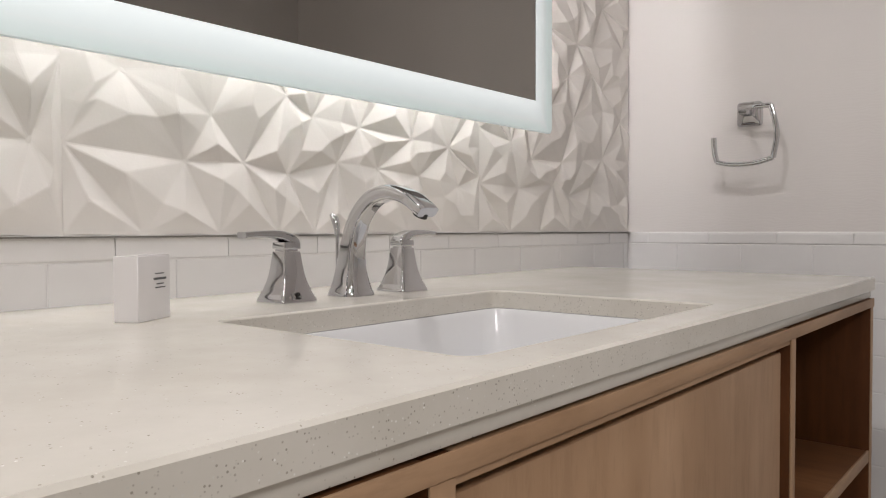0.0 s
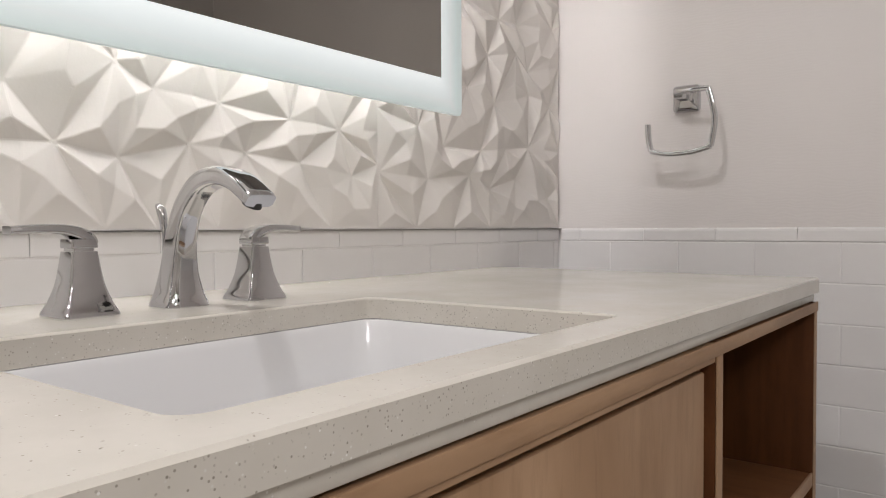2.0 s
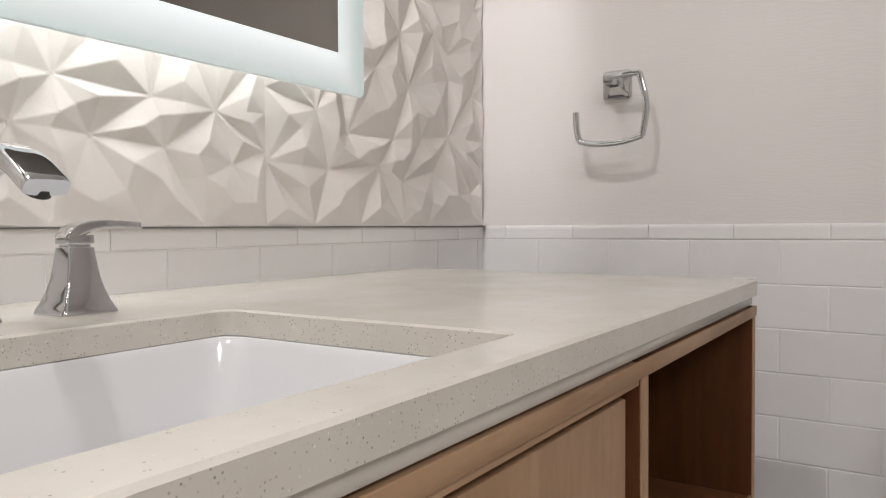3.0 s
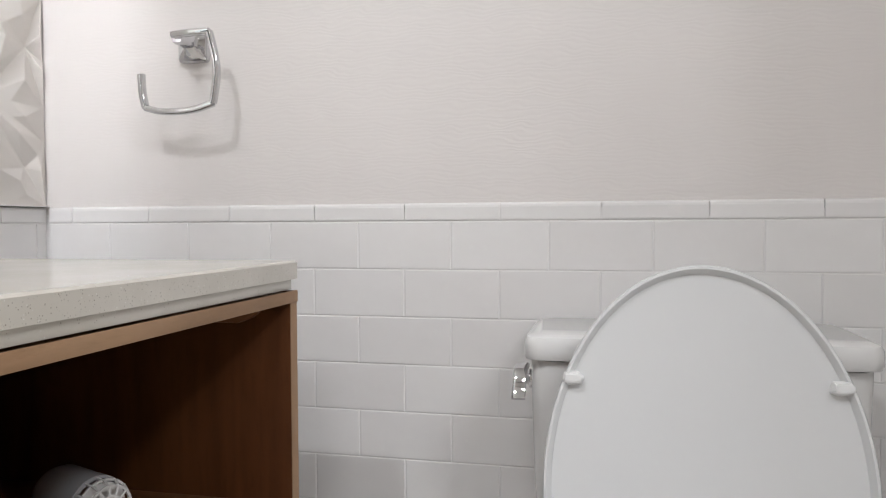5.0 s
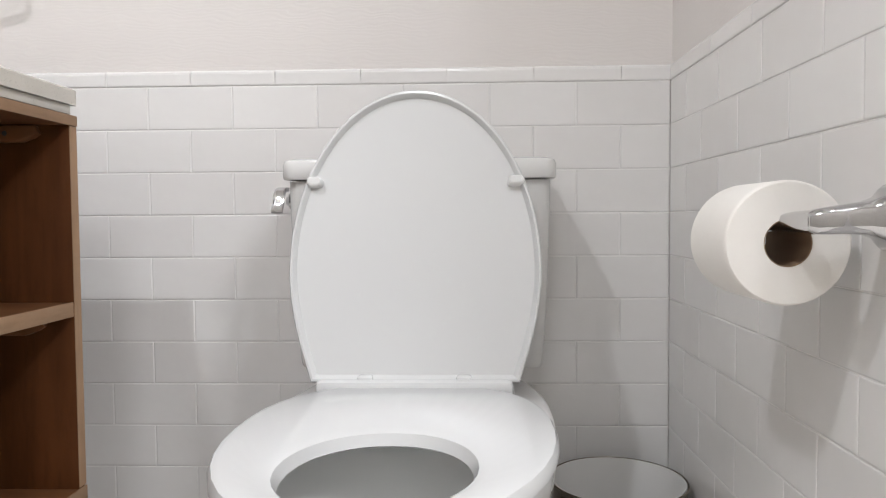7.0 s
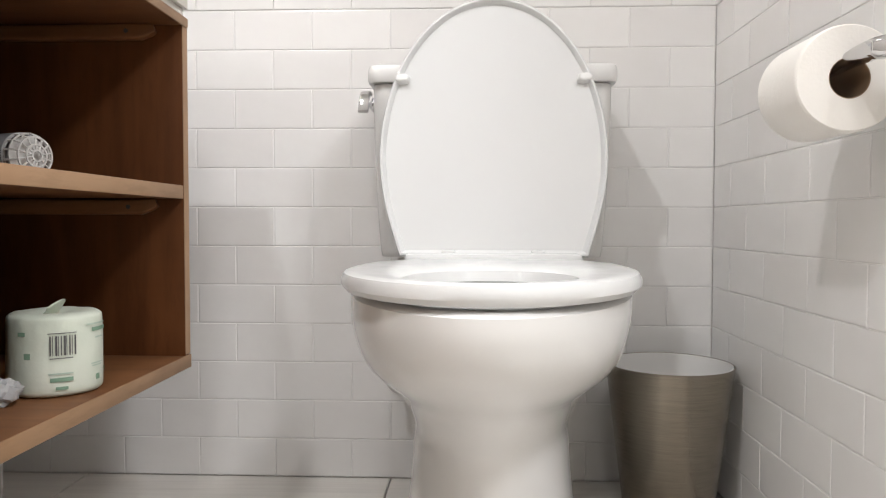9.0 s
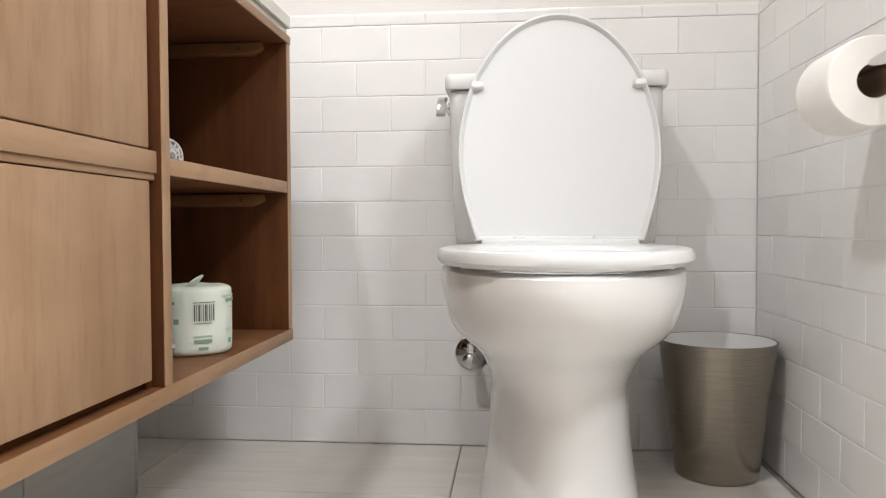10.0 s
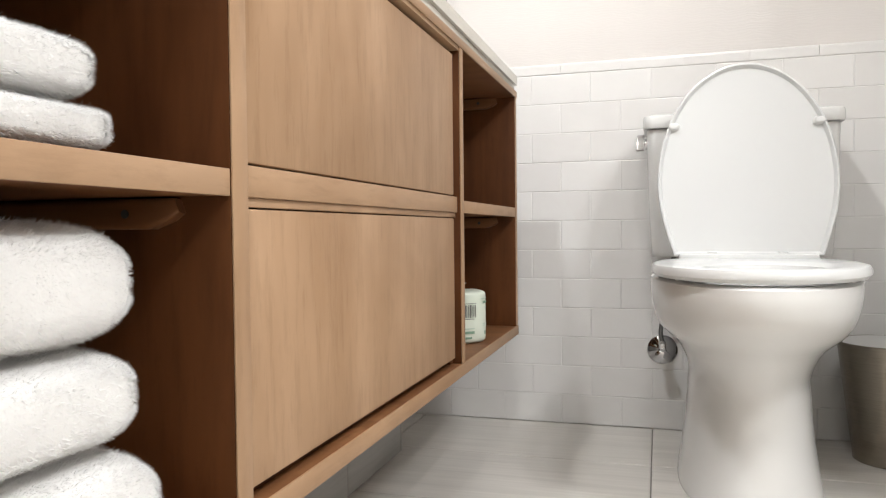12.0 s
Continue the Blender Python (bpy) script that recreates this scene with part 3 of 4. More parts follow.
for ya, yb in ((MIR_Y1 - LB_IN + 0.0002, MIR_Y1 - LB_IN + 0.005), (MIR_Y0 + LB_IN - 0.005, MIR_Y0 + LB_IN - 0.0002)):
    part("led_strip", box(0.030, 0.060, ya, yb, MIR_Z0 + LB_IN, MIR_Z1 - LB_IN), M_LED_SIDE, mirror, "white light strip")

# towel ring
ringt = thing("towel_ring", (0.291, 0.003, 1.21), "square open chrome towel ring on the papered wall", "towel ring")
rr = []
for yv, h, k in ((0.004, 0.0275, 0.008), (-0.004, 0.0275, 0.008), (-0.0085, 0.024, 0.008), (-0.012, 0.016, 0.006), (-0.018, 0.0105, 0.004), (-0.048, 0.0095, 0.003), (-0.052, 0.0085, 0.003)):
    zc = 1.21 if h > 0.012 else 1.214
    rr.append([Vector((0.291 + p.x, yv, zc + p.y)) for p in rounded_rect(-h, h, -h, h, k, 0, 4)])
part("wall_plate", loft(rr), M_CHROME, ringt)
part("set_screw", lathe([(0.002, 0), (0.002, 0.001)], (0.289, -0.0088, 1.196), 10, pose(0, 0, 0, 90)), M_DARK, ringt)
RY = -0.060
cs = [[(0.286, RY + 0.006, 1.2165), (0.318, RY, 1.2165), (0.354, RY, 1.2165)],
      [(0.354, RY, 1.2165), (0.364, RY, 1.175), (0.366, RY, 1.145), (0.359, RY, 1.103)],
      [(0.359, RY, 1.103), (0.325, RY, 1.0945), (0.290, RY, 1.0925), (0.262, RY, 1.0945), (0.2385, RY, 1.1005)],
      [(0.2385, RY, 1.1005), (0.233, RY, 1.125), (0.2315, RY, 1.155)]]
bar = bmesh.new()
for seg in cs:
    merge(bar, sweep(smooth_path([(*p, 0.0064, 0.0054) for p in seg], 5), 16, 3.0, (0, 1, 0)))
part("ring_bar", bar, M_CHROME, ringt)

# toilet
TCX = 1.0745
toilet = thing("toilet", (TCX, -0.4, 0), "white two-piece toilet with its lid raised", "toilet")


def egg(w, yf, yb, z, n=40, p=2.0, pb=2.6, wide=0.45):
    """An egg outline: its front end round, its back end squarer."""
    yc = yb + (yf - yb) * wide
    out = []
    for i in range(n):
        t = 2 * math.pi * i / n
        c, s = math.cos(t), math.sin(t)
        e = 2 / (p if s < 0 else pb)
        y = yc + (abs(s) ** e) * ((yf - yc) if s < 0 else (yb - yc))
        out.append(Vector((TCX + w * math.copysign(abs(c) ** e, c) + 0.033 * (y + 0.25), y, z)))
    return out


lv = smooth_path([(0.0, 0.136, -0.60, -0.09), (0.012, 0.136, -0.60, -0.09), (0.05, 0.130, -0.59, -0.09), (0.12, 0.121, -0.585, -0.08), (0.19, 0.116, -0.59, -0.07), (0.235, 0.116, -0.60, -0.06), (0.285, 0.137, -0.64, -0.05),
                  (0.326, 0.174, -0.705, -0.045), (0.36, 0.183, -0.752, -0.04), (0.392, 0.187, -0.769, -0.04), (0.418, 0.187, -0.772, -0.04)], 4)
rings = [egg(w, yf, yb, z) for z, w, yf, yb in lv]
rings += [egg(0.179, -0.763, -0.045, 0.423), egg(0.135, -0.72, -0.42, 0.424, wide=0.5), egg(0.128, -0.68, -0.43, 0.412, wide=0.5), egg(0.118, -0.665, -0.44, 0.36, wide=0.5), egg(0.095, -0.63, -0.45, 0.30, wide=0.5), egg(0.06, -0.58, -0.47, 0.265, wide=0.5)]
part("bowl", loft(rings), M_CHINA, toilet, "", True, 50)
water = part("water", loft([egg(0.100, -0.638, -0.448, 0.312, wide=0.5)], False, True), M_WATER, toilet)
water.visible_shadow = False
SZ0, SZ1 = 0.4275, 0.4490
seat = loft([egg(0.174, -0.766, -0.295, SZ0), egg(0.1795, -0.771, -0.292, SZ0 + 0.006), egg(0.1795, -0.771, -0.292, SZ1 - 0.008), egg(0.176, -0.768, -0.295, SZ1 - 0.002), egg(0.169, -0.762, -0.30, SZ1),
             egg(0.108, -0.738, -0.500, SZ1 - 0.001, p=2, pb=2.1, wide=0.5), egg(0.096, -0.730, -0.511, SZ1 - 0.005, p=2, pb=2.1, wide=0.5), egg(0.091, -0.725, -0.516, SZ0 + 0.004, p=2, pb=2.1, wide=0.5), egg(0.10, -0.731, -0.508, SZ0, p=2, pb=2.1, wide=0.5), egg(0.174, -0.766, -0.295, SZ0)], False, False)
bmesh.ops.remove_doubles(seat, verts=seat.verts[:], dist=1e-6)
part("seat", seat, M_SEAT, toilet)
for sx in (-0.09, 0.09):
    for sy in (-0.62, -0.36):
        part("seat_bumper", box(TCX + sx * 1.4 + 0.033 * (sy + 0.25) - 0.01, TCX + sx * 1.4 + 0.033 * (sy + 0.25) + 0.01, sy - 0.014, sy + 0.014, 0.4225, 0.4280, 0.002), M_RUBBER, toilet)
# raised lid, leaning on the tank
LH, LB, LT = 0.41, Vector((TCX, -0.300, 0.452)), Vector((TCX, -0.238, 0.861))
la = (LT - LB)
lu = la.normalized()
ln = Vector((0, -lu.z, lu.y)).normalized()


def lid_w(s):
    if s < 0.38:
        t = s / 0.38
        return 0.144 + 0.033 * math.sin(t * math.pi / 2)
    return 0.177 * max(0.0, 1 - ((s - 0.38) / 0.62) ** 2.0) ** 0.5


def lid_ring(inset, depth, n=30):
    ss = [0.5 - 0.5 * math.cos(math.pi * i / n) for i in range(n + 1)]
    ss = [s for s in ss]
    pts = [(lid_w(s), s) for s in ss] + [(-lid_w(s), s) for s in reversed(ss[:-1])]
    out = []
    k = 1 - inset / 0.182
    for x, s in pts:
        v = s * la.length
        v = la.length / 2 + (v - la.length / 2) * (1 - inset * 2 / la.length)
        out.append(LB + Vector((x * k, 0, 0)) + lu * v + ln * depth)
    return out


lid = part("lid", loft([lid_ring(0.012, -0.016), lid_ring(0.003, -0.012), lid_ring(0.0, -0.006), lid_ring(0.0, 0.003), lid_ring(0.0015, 0.0052), lid_ring(0.0045, 0.0055), lid_ring(0.007, 0.003), lid_ring(0.010, -0.003), lid_ring(0.05, -0.0045), lid_ring(0.11, -0.0055)]), M_SEAT, toilet)
for sx in (-0.1405, 0.1405):
    c = LB + lu * (la.length * 0.68)
    q = loft([[Vector((TCX + sx * 1.02 + a * 0.013, c.y, c.z + b * 0.009)) + ln * d for a, b in ((-1, -0.6), (-0.3, -1), (0.8, -0.7), (1, 0.1), (0.5, 0.9), (-0.8, 0.8))] for d in (-0.006, 0.002)] +
             [[Vector((TCX + sx * 1.02 + a * 0.010, c.y, c.z + b * 0.006)) + ln * 0.010 for a, b in ((-1, -0.6), (-0.3, -1), (0.8, -0.7), (1, 0.1), (0.5, 0.9), (-0.8, 0.8))]])
    bmesh.ops.bevel(q, geom=q.edges[:], offset=0.0012, segments=2, affect="EDGES")
    part("lid_bumper", q, M_RUBBER, lid)
for sx in (-0.068, 0.068):
    part("hinge", box(TCX + sx - 0.011, TCX + sx + 0.011, -0.312, -0.288, 0.424, 0.462, 0.004), M_SEAT, toilet)
part("hinge_bar", box(TCX - 0.135, TCX + 0.135, -0.322, -0.285, 0.433, 0.4575, 0.008), M_SEAT, toilet)
# tank
tl = smooth_path([(0.447, 0.186, -0.170), (0.455, 0.190, -0.176), (0.55, 0.196, -0.184), (0.68, 0.200, -0.189), (0.735, 0.201, -0.190)], 4)
part("tank", loft([rounded_rect(TCX - w, TCX + w, yf, -0.022, 0.022, z, 5) for z, w, yf in tl]), M_CHINA, toilet)
part("tank_lid", loft([rounded_rect(TCX - w, TCX + w, yf, -0.016, 0.02, z, 5) for z, w, yf in ((0.7365, 0.200, -0.19), (0.7375, 0.207, -0.198), (0.742, 0.2085, -0.200), (0.760, 0.2085, -0.200), (0.766, 0.206, -0.197), (0.769, 0.198, -0.188))]), M_CHINA, toilet)
part("tank_neck", box(TCX - 0.12, TCX + 0.12, -0.165, -0.04, 0.418, 0.449, 0.008), M_CHINA, toilet)
lev = part("flush_mount", lathe([(0.013, 0), (0.013, 0.004), (0.009, 0.007), (0.006, 0.010)], (TCX - 0.2, -0.155, 0.706), 24, pose(0, 0, 0, 0, -90)), M_CHROME, toilet)
part("flush_lever", sweep(smooth_path([(TCX - 0.2125, -0.160, 0.724, 0.0085, 0.004), (TCX - 0.2135, -0.176, 0.722, 0.0088, 0.004), (TCX - 0.214, -0.187, 0.711, 0.0090, 0.0036), (TCX - 0.2145, -0.193, 0.698, 0.0090, 0.0032), (TCX - 0.2145, -0.200, 0.688, 0.0090, 0.0030)], 5), 20, 4.0, (1, 0, 0)), M_CHROME, lev)

# supply stop on the wall
valve = thing("water_stop_valve", (0.908, 0, 0.204), "chrome wall stop valve with round flange and hose", "valve")
part("flange", lathe([(0.037, 0.0), (0.037, 0.003), (0.030, 0.009), (0.014, 0.012), (0.012, 0.013)], (0.908, 0.0, 0.204), 40, pose(0, 0, 0, 90)), M_CHROME, valve)
part("valve_body", sweep(smooth_path([(0.908, 0.0, 0.204, 0.008, 0.008), (0.908, -0.03, 0.204, 0.008, 0.008), (0.908, -0.036, 0.204, 0.011, 0.011), (0.908, -0.056, 0.204, 0.011, 0.011)], 4), 20, 2.0, (1, 0, 0)), M_CHROME, valve)
part("valve_knob", lathe([(0.010, 0), (0.0145, 0.002), (0.0145, 0.013), (0.010, 0.016)], (0.908, -0.056, 0.200), 12, pose(0, 0, 0, 90) @ Matrix.Diagonal((1.25, 0.8, 1, 1))), M_CHROME, valve)
part("nut", lathe([(0.009, 0), (0.009, 0.016), (0.006, 0.02)], (0.908, -0.044, 0.213), 6), M_CHROME, valve)
part("hose", sweep(smooth_path([(0.908, -0.044, 0.228, 0.0055, 0.0055), (0.904, -0.046, 0.252, 0.0055, 0.0055), (0.908, -0.05, 0.285, 0.0055, 0.0055), (0.925, -0.06, 0.34, 0.0055, 0.0055), (0.935, -0.07, 0.45, 0.0055, 0.0055)], 6), 14, 2.0, (1, 0, 0)), mottled("braided_hose", (0.10, 0.10, 0.10), (0.30, 0.30, 0.30), 0.35, 400, 500, 0.001, 0, 0.9), valve)

# waste bin
bin_c = (1.386, -0.138, 0)
wbin = thing("waste_bin", bin_c, "brushed steel tapered waste bin beside the toilet", "bin")
part("shell", lathe([(0.074, 0.0), (0.077, 0.002), (0.0775, 0.010), (0.0775, 0.0115), (0.108, 0.255), (0.1095, 0.259), (0.1075, 0.260), (0.106, 0.256), (0.0765, 0.014)], bin_c, 64, None, (True, False)), M_STEEL, wbin)
part("liner", lathe([(0.074, 0.016), (0.1052, 0.252), (0.1056, 0.2592), (0.1040, 0.2595), (0.1030, 0.25), (0.073, 0.018)], bin_c, 64, None, (False, True)), M_LINER, wbin, "white inner bucket")

# toilet roll on its arm
RX, RZ = 1.432, 0.654
holder = thing("roll_holder", (1.5, -0.69, 0.676), "polished chrome toilet roll arm on the tiled wall", "roll holder")
hb = []
HY, HZ = -0.690, 0.676
for xv, h, dz in ((1.503, 0.028, 0), (1.498, 0.0278, 0), (1.492, 0.024, 0), (1.482, 0.0175, 0), (1.470, 0.0135, 0), (1.452, 0.0118, -0.001), (1.440, 0.0112, -0.002), (1.430, 0.0100, -0.003), (1.424, 0.0070, -0.003)):
    hb.append([Vector((xv, HY + p.x, HZ + dz + p.y)) for p in rounded_rect(-h, h, -h, h, h * (0.25 if h > 0.02 else 0.6), 0, 5)])
part("wall_rose", loft(hb), M_CHROME, holder)
part("arm", sweep(smooth_path([(RX + 0.001, HY - 0.004, 0.6735, 0.0095, 0.0095), (RX, HY + 0.02, 0.6730, 0.0095, 0.0095), (RX, -0.645, 0.6725, 0.0085, 0.0085), (RX, -0.60, 0.6690, 0.0060, 0.0060), (RX, -0.545, 0.6690, 0.0060, 0.0060), (RX, -0.53, 0.6695, 0.0060, 0.0065), (RX, -0.526, 0.672, 0.0060, 0.0095)], 4), 20, 3.2, (1, 0, 0)), M_CHROME, holder)
roll = thing("toilet_roll", (RX, -0.59, RZ), "white toilet paper roll on a chrome arm", "toilet roll")
rp = pose(0, 0, 0, 90)
part("paper", lathe([(0.0215, 0.0), (0.054, 0.0), (0.0558, 0.0015), (0.056, 0.004), (0.056, 0.096), (0.0555, 0.0985), (0.054, 0.1), (0.0215, 0.1), (0.0215, 0.0)], (RX, -0.54, RZ), 64, rp, (False, False)), M_TISSUE, roll)
part("core", lathe([(0.0205, 0.0005), (0.0213, 0.0005), (0.0213, 0.0995), (0.0205, 0.0995), (0.0205, 0.0005)], (RX, -0.54, RZ), 48, rp, (False, False)), M_CORE, roll, "brown cardboard core")

# wrapped spare roll on the low shelf
pk = Vector((0.512, -0.512, 0.290))
pack = thing("wrapped_roll", tuple(pk), "spare toilet roll in pale green printed wrapper", "toilet roll")
rnd = random.Random(4)
prof = smooth_path([(0.046, 0.0), (0.0535, 0.004), (0.0548, 0.02), (0.0545, 0.06), (0.0548, 0.09), (0.052, 0.0985), (0.040, 0.1015), (0.02, 0.0985), (0.012, 0.096)], 3)
wr = []
for r, z in prof:
    wr.append([pk + Vector((math.cos(t), math.sin(t), 0)) * (r * (1 + 0.025 * abs(math.cos(2 * t)) ** 3) + 0.0012 * noise.noise(Vector((math.cos(t) * 3, math.sin(t) * 3, z * 40)))) + Vector((0, 0, z + 0.0015 * noise.noise(Vector((math.cos(t) * 2, math.sin(t) * 2, 7 + z * 10))) * (z > 0.05))) for t in [2 * math.pi * i / 48 for i in range(48)]])
part("wrapper", loft(wr), M_WRAP, pack)
tw = smooth_path([(pk.x - 0.005, pk.y - 0.005, pk.z + 0.096, 0.016, 0.004), (pk.x + 0.008, pk.y - 0.012, pk.z + 0.108, 0.014, 0.0022), (pk.x + 0.014, pk.y - 0.024, pk.z + 0.1125, 0.011, 0.0012)], 5)
part("twisted_end", sweep(tw, 12), M_WRAP, pack)


def on_pack(a0, a1, z0, z1, mat, nm):
    """A printed patch that follows the wrapper's curve."""
    r = 0.0568
    rows = [[pk + Vector((r * math.cos(radians(a)), r * math.sin(radians(a)), z)) for z in (z0, z1)] for a in [a0 + (a1 - a0) * i / 4 for i in range(5)]]
    part(nm, loft(rows, False, False, False), mat, pack)


for i, wdt in enumerate((1.6, 0.8, 2.2, 0.8, 1.2, 2.4, 0.8, 1.6, 0.8, 2.0)):
    on_pack(-66 + i * 3.1, -66 + i * 3.1 + wdt, 0.052, 0.076, M_INK, "barcode_bar")
on_pack(-68, -35, 0.0785, 0.0795, M_INK, "print_line")
on_pack(-66, -40, 0.048, 0.0492, M_INK, "print_line")
for a, b, z, h in ((-14, 18, 0.077, 0.005), (-22, 16, 0.0855, 0.002), (-8, 10, 0.068, 0.002), (-66, -40, 0.020, 0.005), (-68, -40, 0.029, 0.0018), (-60, -46, 0.010, 0.004), (-16, 8, 0.036, 0.0015), (-14, 6, 0.033, 0.0015), (-104, -94, 0.076, 0.005), (34, 60, 0.02, 0.005)):
    on_pack(a, b, z, z + h, M_GREEN if h > 0.003 else M_PALEGREEN, "print_line")
for a, z, s in ((-4, 0.019, 4), (-92, 0.052, 4)):
    on_pack(a - s, a + s, z - s * 0.0009, z + s * 0.0009, M_GREEN, "print_mark")
# crumpled clear film beside it
film_bm = bmesh.new()
bmesh.ops.create_icosphere(film_bm, subdivisions=3, radius=1)
for v in film_bm.verts:
    k = 1 + 0.5 * noise.noise(v.co * 2.3)
    v.co = Vector((0.495 + 0.022 * v.co.x * k, -0.60 + 0.020 * v.co.y * k, max(0.2905, 0.305 + 0.017 * v.co.z * k)))
film_wrap = part("plastic_film", film_bm, M_PLASTIC, None, "", False)
tagged(film_wrap, "crumpled clear plastic film on the oak shelf", "plastic film")

# slotted plastic canister lying on the upper shelf
can = thing("plastic_canister", (0.39, -0.40, 0.5615), "white slotted plastic canister lying on the shelf", "canister")
CR = 0.027
cm = Matrix.Translation((0.435, -0.42, 0.5618 + CR * 1.25)) @ pose(0, 0, 0, 0, 90, -20) @ Matrix.Scale(1.25, 4)
part("body", lathe([(0.020, -0.085), (0.0245, -0.083), (CR, -0.075), (CR, -0.020), (0.0245, -0.0195), (0.0245, -0.0175), (CR - 0.001, -0.017)], (0, 0, 0), 40, cm, (True, False)), M_PLASTIC, can)
# white disc added behind the ribs so the slots look lit inside
part("lightening_disc", lathe([(0.0, -0.0125), (0.0225, -0.0125), (0.0225, -0.0115), (0.0, -0.0115)], (0, 0, 0), 32, cm, (False, False)), M_LINER, can)
for i in range(14):
    a = 2 * math.pi * i / 14
    rib = sweep([(math.cos(a) * r, math.sin(a) * r, z, 0.0012, 0.0012) for r, z in ((CR - 0.0015, -0.018), (CR - 0.002, -0.008), (CR - 0.006, -0.001), (0.006, 0.0015))], 6)
    rib.transform(cm)
    part("rib", rib, M_LINER, can)
for r, z in ((CR - 0.002, -0.010), (CR - 0.006, -0.0012), (0.0125, 0.0012), (0.006, 0.0018)):
    part("hoop", lathe([(r - 0.001, z - 0.001), (r + 0.001, z - 0.001), (r + 0.001, z + 0.001), (r - 0.001, z + 0.001), (r - 0.001, z - 0.001)], (0, 0, 0), 32, cm, (False, False)), M_LINER, can)


# folded towels
def towel(y1, z0, z1, seed, xf, label):
    """A folded towel: a long fold towards the room, its rounded side towards the divider."""
    rnd = random.Random(seed)
    y0, x0 = -1.875, 0.16
    t = thing("folded_towel", (0.36, (y0 + y1) / 2, z0), label, "towel", "stacked towels")
    n, m = 56, 60
    hz, zc = (z1 - z0) / 2, (z0 + z1) / 2
    rings = []
    off = Vector((seed * 1.7, 0, 0))
    for j in range(m + 1):
        v = j / m
        # along y, with a rounded end at y1 and at y0
        e = min(v, 1 - v) * (y1 - y0)
        rr = min(1.0, e / (hz * 0.95))
        k = (1 - (1 - rr) ** 2) ** 0.5 if rr < 1 else 1.0
        k = max(k, 0.03)
        ring = []
        for i in range(n):
            a = 2 * math.pi * i / n
            c, s = math.cos(a), math.sin(a)
            x = (x0 + xf) / 2 + (xf - x0) / 2 * math.copysign(abs(c) ** 0.28, c) * (0.93 + 0.07 * k)
            z = zc + hz * k * math.copysign(abs(s) ** 0.42, s)
            p = Vector((x, y0 + v * (y1 - y0), z))
            d = noise.noise(p * 9 + off) * 0.005 + noise.noise(p * 38 + off) * 0.0009 + noise.noise(p * 170 + off) * 0.0004
            p += Vector((c * d * 1.5, (1 if v > 0.5 else -1) * d * (1 - k) * 2, s * d * 0.6))
            p.z = max(p.z, z0)
            ring.append(p)
        rings.append(ring)
    part("cloth", loft(rings), M_TOWEL, t, "", True, 180)
    # pile along the visible fold and end
    fz = bmesh.new()
    for _ in range(20000):
        v = 1 - rnd.random() ** 2.2 * 0.35
        j = min(m, int(v * m))
        i = rnd.randrange(n)
        fu, fv, jj, ii = rnd.random(), rnd.random(), max(j - 1, 0), (i + 1) % n
        p = rings[j][i].lerp(rings[j][ii], fu).lerp(rings[jj][i].lerp(rings[jj][ii], fu), fv)
        cen = Vector(((x0 + xf) / 2, p.y - (0.03 if v > 0.8 else 0), zc))
        if p.x < xf - 0.16:
            continue
        nrm = Vector(((p.x - cen.x) * 0.5, (p.y - cen.y) * 1.2, (p.z - cen.z) * 1.4)).normalized()
        nrm = (nrm + Vector((rnd.uniform(-.5, .5), rnd.uniform(-.5, .5), rnd.uniform(-.5, .5)))).normalized()
        b = p
        sd = nrm.orthogonal().normalized() * 0.0002
        fz.faces.new([fz.verts.new(b - sd), fz.verts.new(b + sd), fz.verts.new(b + nrm * rnd.uniform(0.0022, 0.0055))])
    tagged(part("nap", fz, M_TOWEL, t, "", False), kind="stuff")


TL = "thick white terry towel folded in a stack"
towel(-1.496, 0.2903, 0.376, 1, 0.578, TL)
towel(-1.513, 0.3755, 0.441, 2, 0.572, TL)
towel(-1.511, 0.4405, 0.522, 3, 0.570, TL)
towel(-1.541, 0.5615, 0.592, 4, 0.576, "white terry towel folded flat on the shelf")
towel(-1.546, 0.5915, 0.634, 5, 0.570, "white terry towel folded flat on the shelf")

# ceiling downlights out of view, the last two added as fill
for lx, ly, lw, ls in LIGHTS:
    dl = thing("unseen_downlight", (lx, ly, CEIL - 0.02), "round white ceiling downlight out of view, two added as fill", "ceiling light", "ceiling lights")
    part("trim_ring", lathe([(0.115, CEIL - 0.0005), (0.128, CEIL - 0.0005), (0.128, CEIL - 0.008), (0.115, CEIL - 0.012), (0.115, CEIL - 0.0005)], (lx, ly, 0), 40, None, (False, False)), M_CEILDARK, dl)
    part("lens", lathe([(0.114, CEIL - 0.004), (0.114, CEIL - 0.006)], (lx, ly, 0), 40), M_LAMP, dl)


# tiles: shared meshes, one object each
def tile_mesh(name, w, h, d, e, mat):
    """A slightly cushioned tile lying in x-z, its face towards -y at y = 0."""
    bm = bmesh.new()
    rings = [[Vector((sx * (w / 2 - i), y, sz * (h / 2 - i))) for sx, sz in ((-1, -1), (1, -1), (1, 1), (-1, 1))] for i, y in ((0, d), (0, e), (e * 0.45, e * 0.3), (e * 1.6, 0.0))]
    loft(rings, False, True, True, bm)
    bmesh.ops.recalc_face_normals(bm, faces=bm.faces)
    me = bpy.data.meshes.new(name)
    bm.to_mesh(me)
    bm.free()
    me.materials.append(mat)
    return me


TILES = {}


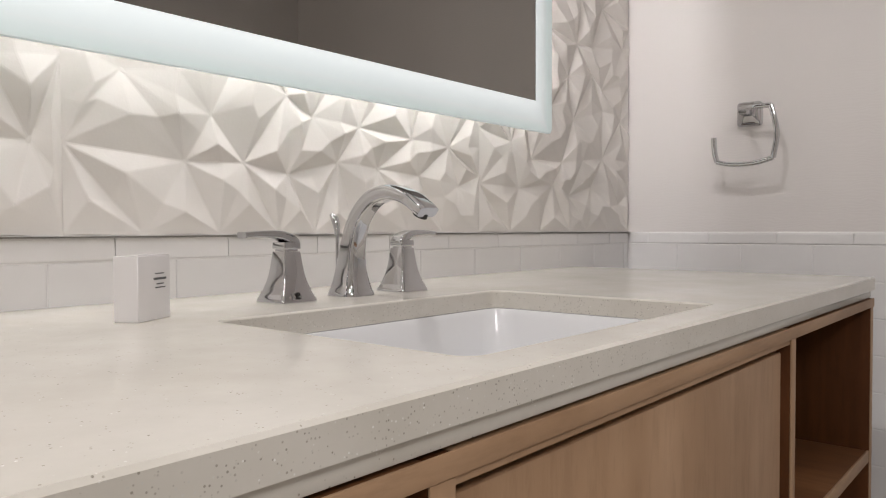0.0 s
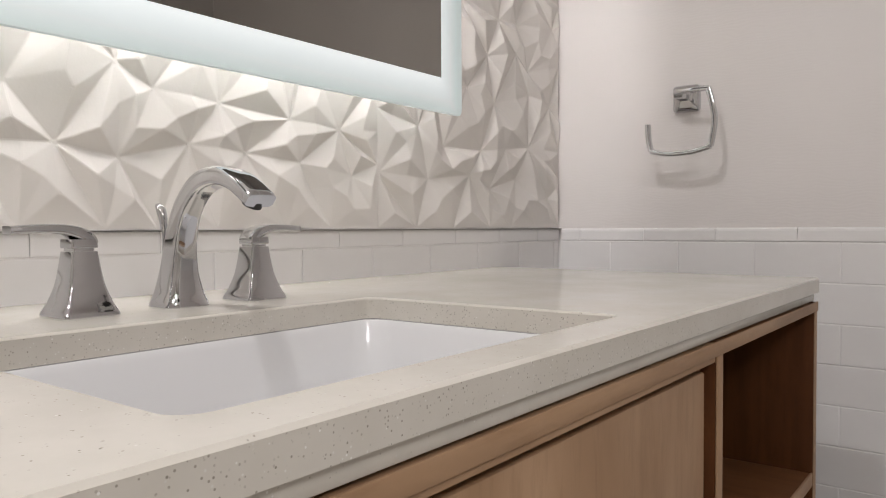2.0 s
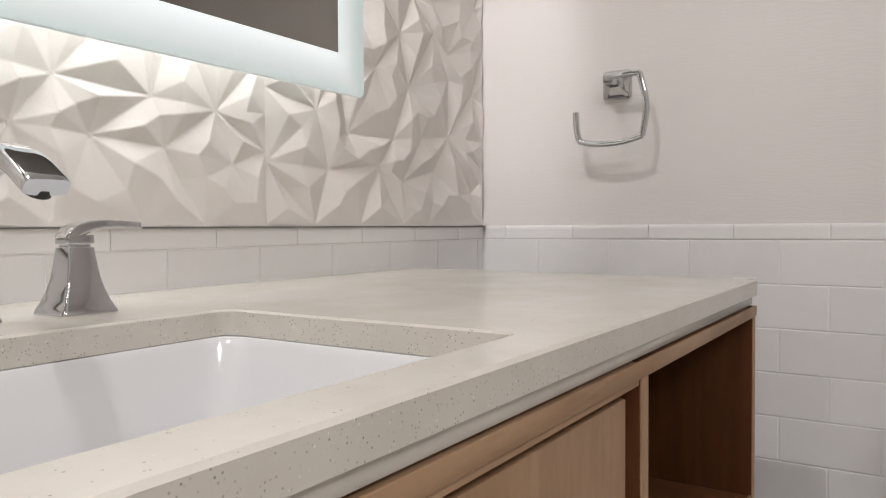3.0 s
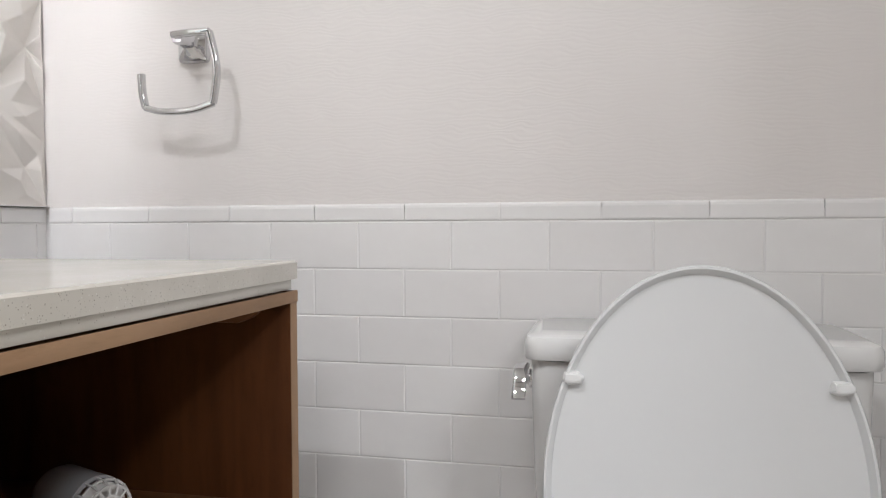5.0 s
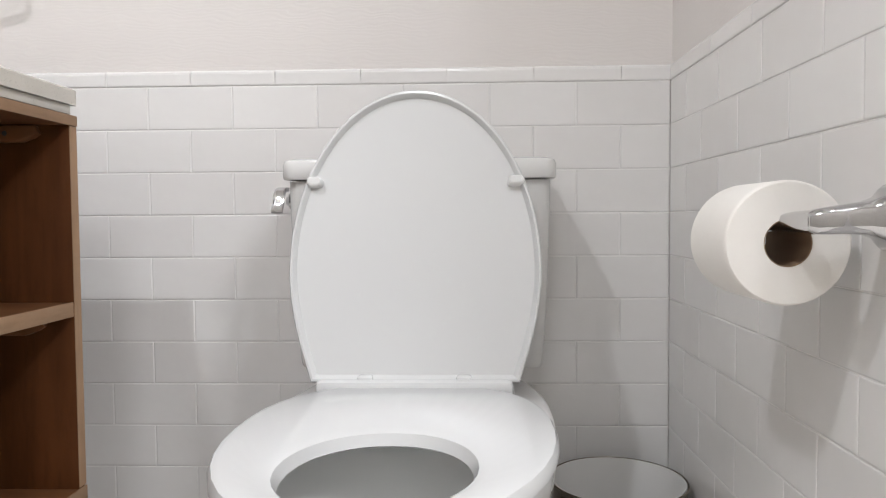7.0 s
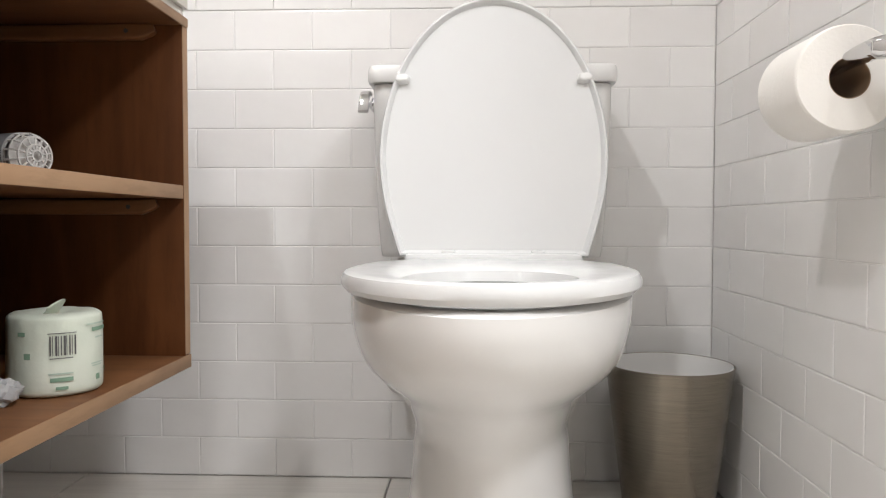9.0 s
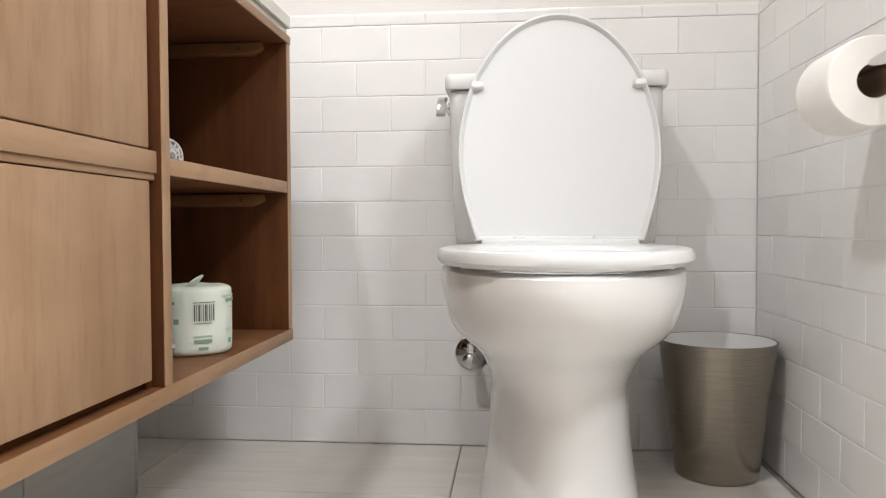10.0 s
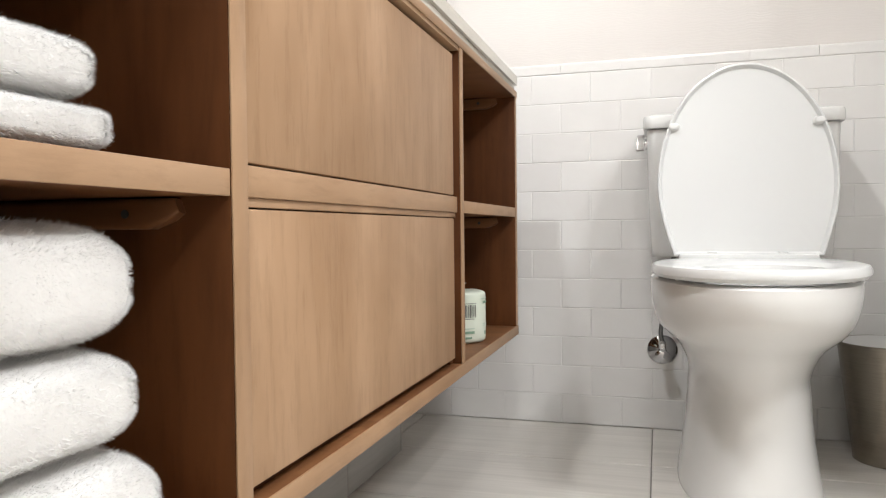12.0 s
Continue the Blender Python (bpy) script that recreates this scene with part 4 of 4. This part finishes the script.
def lay(parent, m, w, h, rnd, nm="tile", mat=None):
    key = (nm, round(w, 3), round(h, 3))
    if key not in TILES:
        TILES[key] = tile_mesh(nm, w, h, 0.0035, 0.0011, mat or M_TILE)
    ob = new(nm, TILES[key])
    ob.parent = parent
    j = pose(0, rnd.uniform(-0.0002, 0.0002), 0, rnd.uniform(-0.07, 0.07), rnd.uniform(-0.06, 0.06), rnd.uniform(-0.07, 0.07))
    ob.matrix_local = m @ j


PX, PZ, G = 0.1524, 0.0762, 0.0013


def course(parent, place, length, first, z0, z1, rnd, half, nm="tile"):
    """One row of tiles: joints every PX from the corner, shifted by half a tile on alternate rows."""
    edges = [0.0]
    u = first + (PX / 2 if half else 0.0)
    while u - PX > 0.02:
        u -= PX
    while u < length - 0.01:
        if u > 0.012:
            edges.append(u)
        u += PX
    edges.append(length)
    for a, b in zip(edges, edges[1:]):
        lay(parent, place((a + b) / 2, (z0 + z1) / 2), b - a - G, z1 - z0 - G, rnd, nm)


rnd = random.Random(8)
for r in range(12):
    z0, z1 = r * PZ, (r + 1) * PZ
    half = r % 2 == 0
    course(wall_back, lambda u, z: pose(BACK_X1 - u, 0, z), 1.505, PX + 0.0105, z0, z1, rnd, half)
    course(wall_right, lambda u, z: pose(BACK_X1, -u, z, 0, 0, -90), -RET_Y, 0.0914, z0, z1, rnd, half)
    if r >= 11:
        course(wall_mirror, lambda u, z: pose(-0.0085, -u, z, 0, 0, 90), 2.0, 0.099, z0, z1, rnd, not half)
    else:
        course(wall_mirror, lambda u, z: pose(-0.0085, -u, z, 0, 0, 90), 0.34, 0.099, z0, z1, rnd, not half)


def cap_mesh(w):
    prof = [(0.0035, -0.0138), (0.0006, -0.0138), (-0.0006, -0.0128), (-0.001, -0.011), (-0.001, 0.007), (-0.0004, 0.0105), (0.0012, 0.0128), (0.0038, 0.0138)]
    bm = loft([[Vector((x, y, z)) for y, z in prof] for x in (-w / 2, w / 2)], True, True)
    bmesh.ops.recalc_face_normals(bm, faces=bm.faces)
    me = bpy.data.meshes.new("cap_tile")
    for f in bm.faces:
        f.smooth = False
    bm.to_mesh(me)
    bm.free()
    me.materials.append(M_TILE)
    return me


CAPS = {}


def cap_course(parent, place, length, first):
    u, edges = first, [0.0]
    while u < length - 0.02:
        edges.append(u)
        u += PX
    edges.append(length)
    for a, b in zip(edges, edges[1:]):
        k = round(b - a, 3)
        if k not in CAPS:
            CAPS[k] = cap_mesh(b - a - 0.0012)
        ob = new("cap_tile", CAPS[k])
        ob.parent = parent
        ob.matrix_local = place((a + b) / 2)


cap_course(wall_back, lambda u: pose(BACK_X1 - u, 0, 0.929), 1.505, 0.085)
cap_course(wall_right, lambda u: pose(BACK_X1, -u, 0.929, 0, 0, -90), -RET_Y, 0.06)
cap_course(wall_mirror, lambda u: pose(-0.0085, -u, 0.929, 0, 0, 90), 2.0, 0.10)

floor_ob = bpy.data.objects["floor"]
fx = [-0.02, 0.2755, 0.8835, 1.4915, 2.0995, 2.7075, 3.3]
fy = [0.0]
while fy[-1] > -2.9:
    fy.append(fy[-1] - 0.303)
for a, b in zip(fx, fx[1:]):
    for c, d in zip(fy, fy[1:]):
        if a > 1.4 and c > RET_Y + 0.05:
            continue
        key = ("floor_tile", round(b - a, 3))
        if key not in TILES:
            TILES[key] = tile_mesh("floor_tile", b - a - 0.003, 0.303 - 0.0022, 0.003, 0.0012, M_FLOOR)
        ob = new("floor_tile", TILES[key])
        ob.parent = floor_ob
        ob.matrix_local = pose((a + b) / 2, (c + d) / 2, 0, -90)
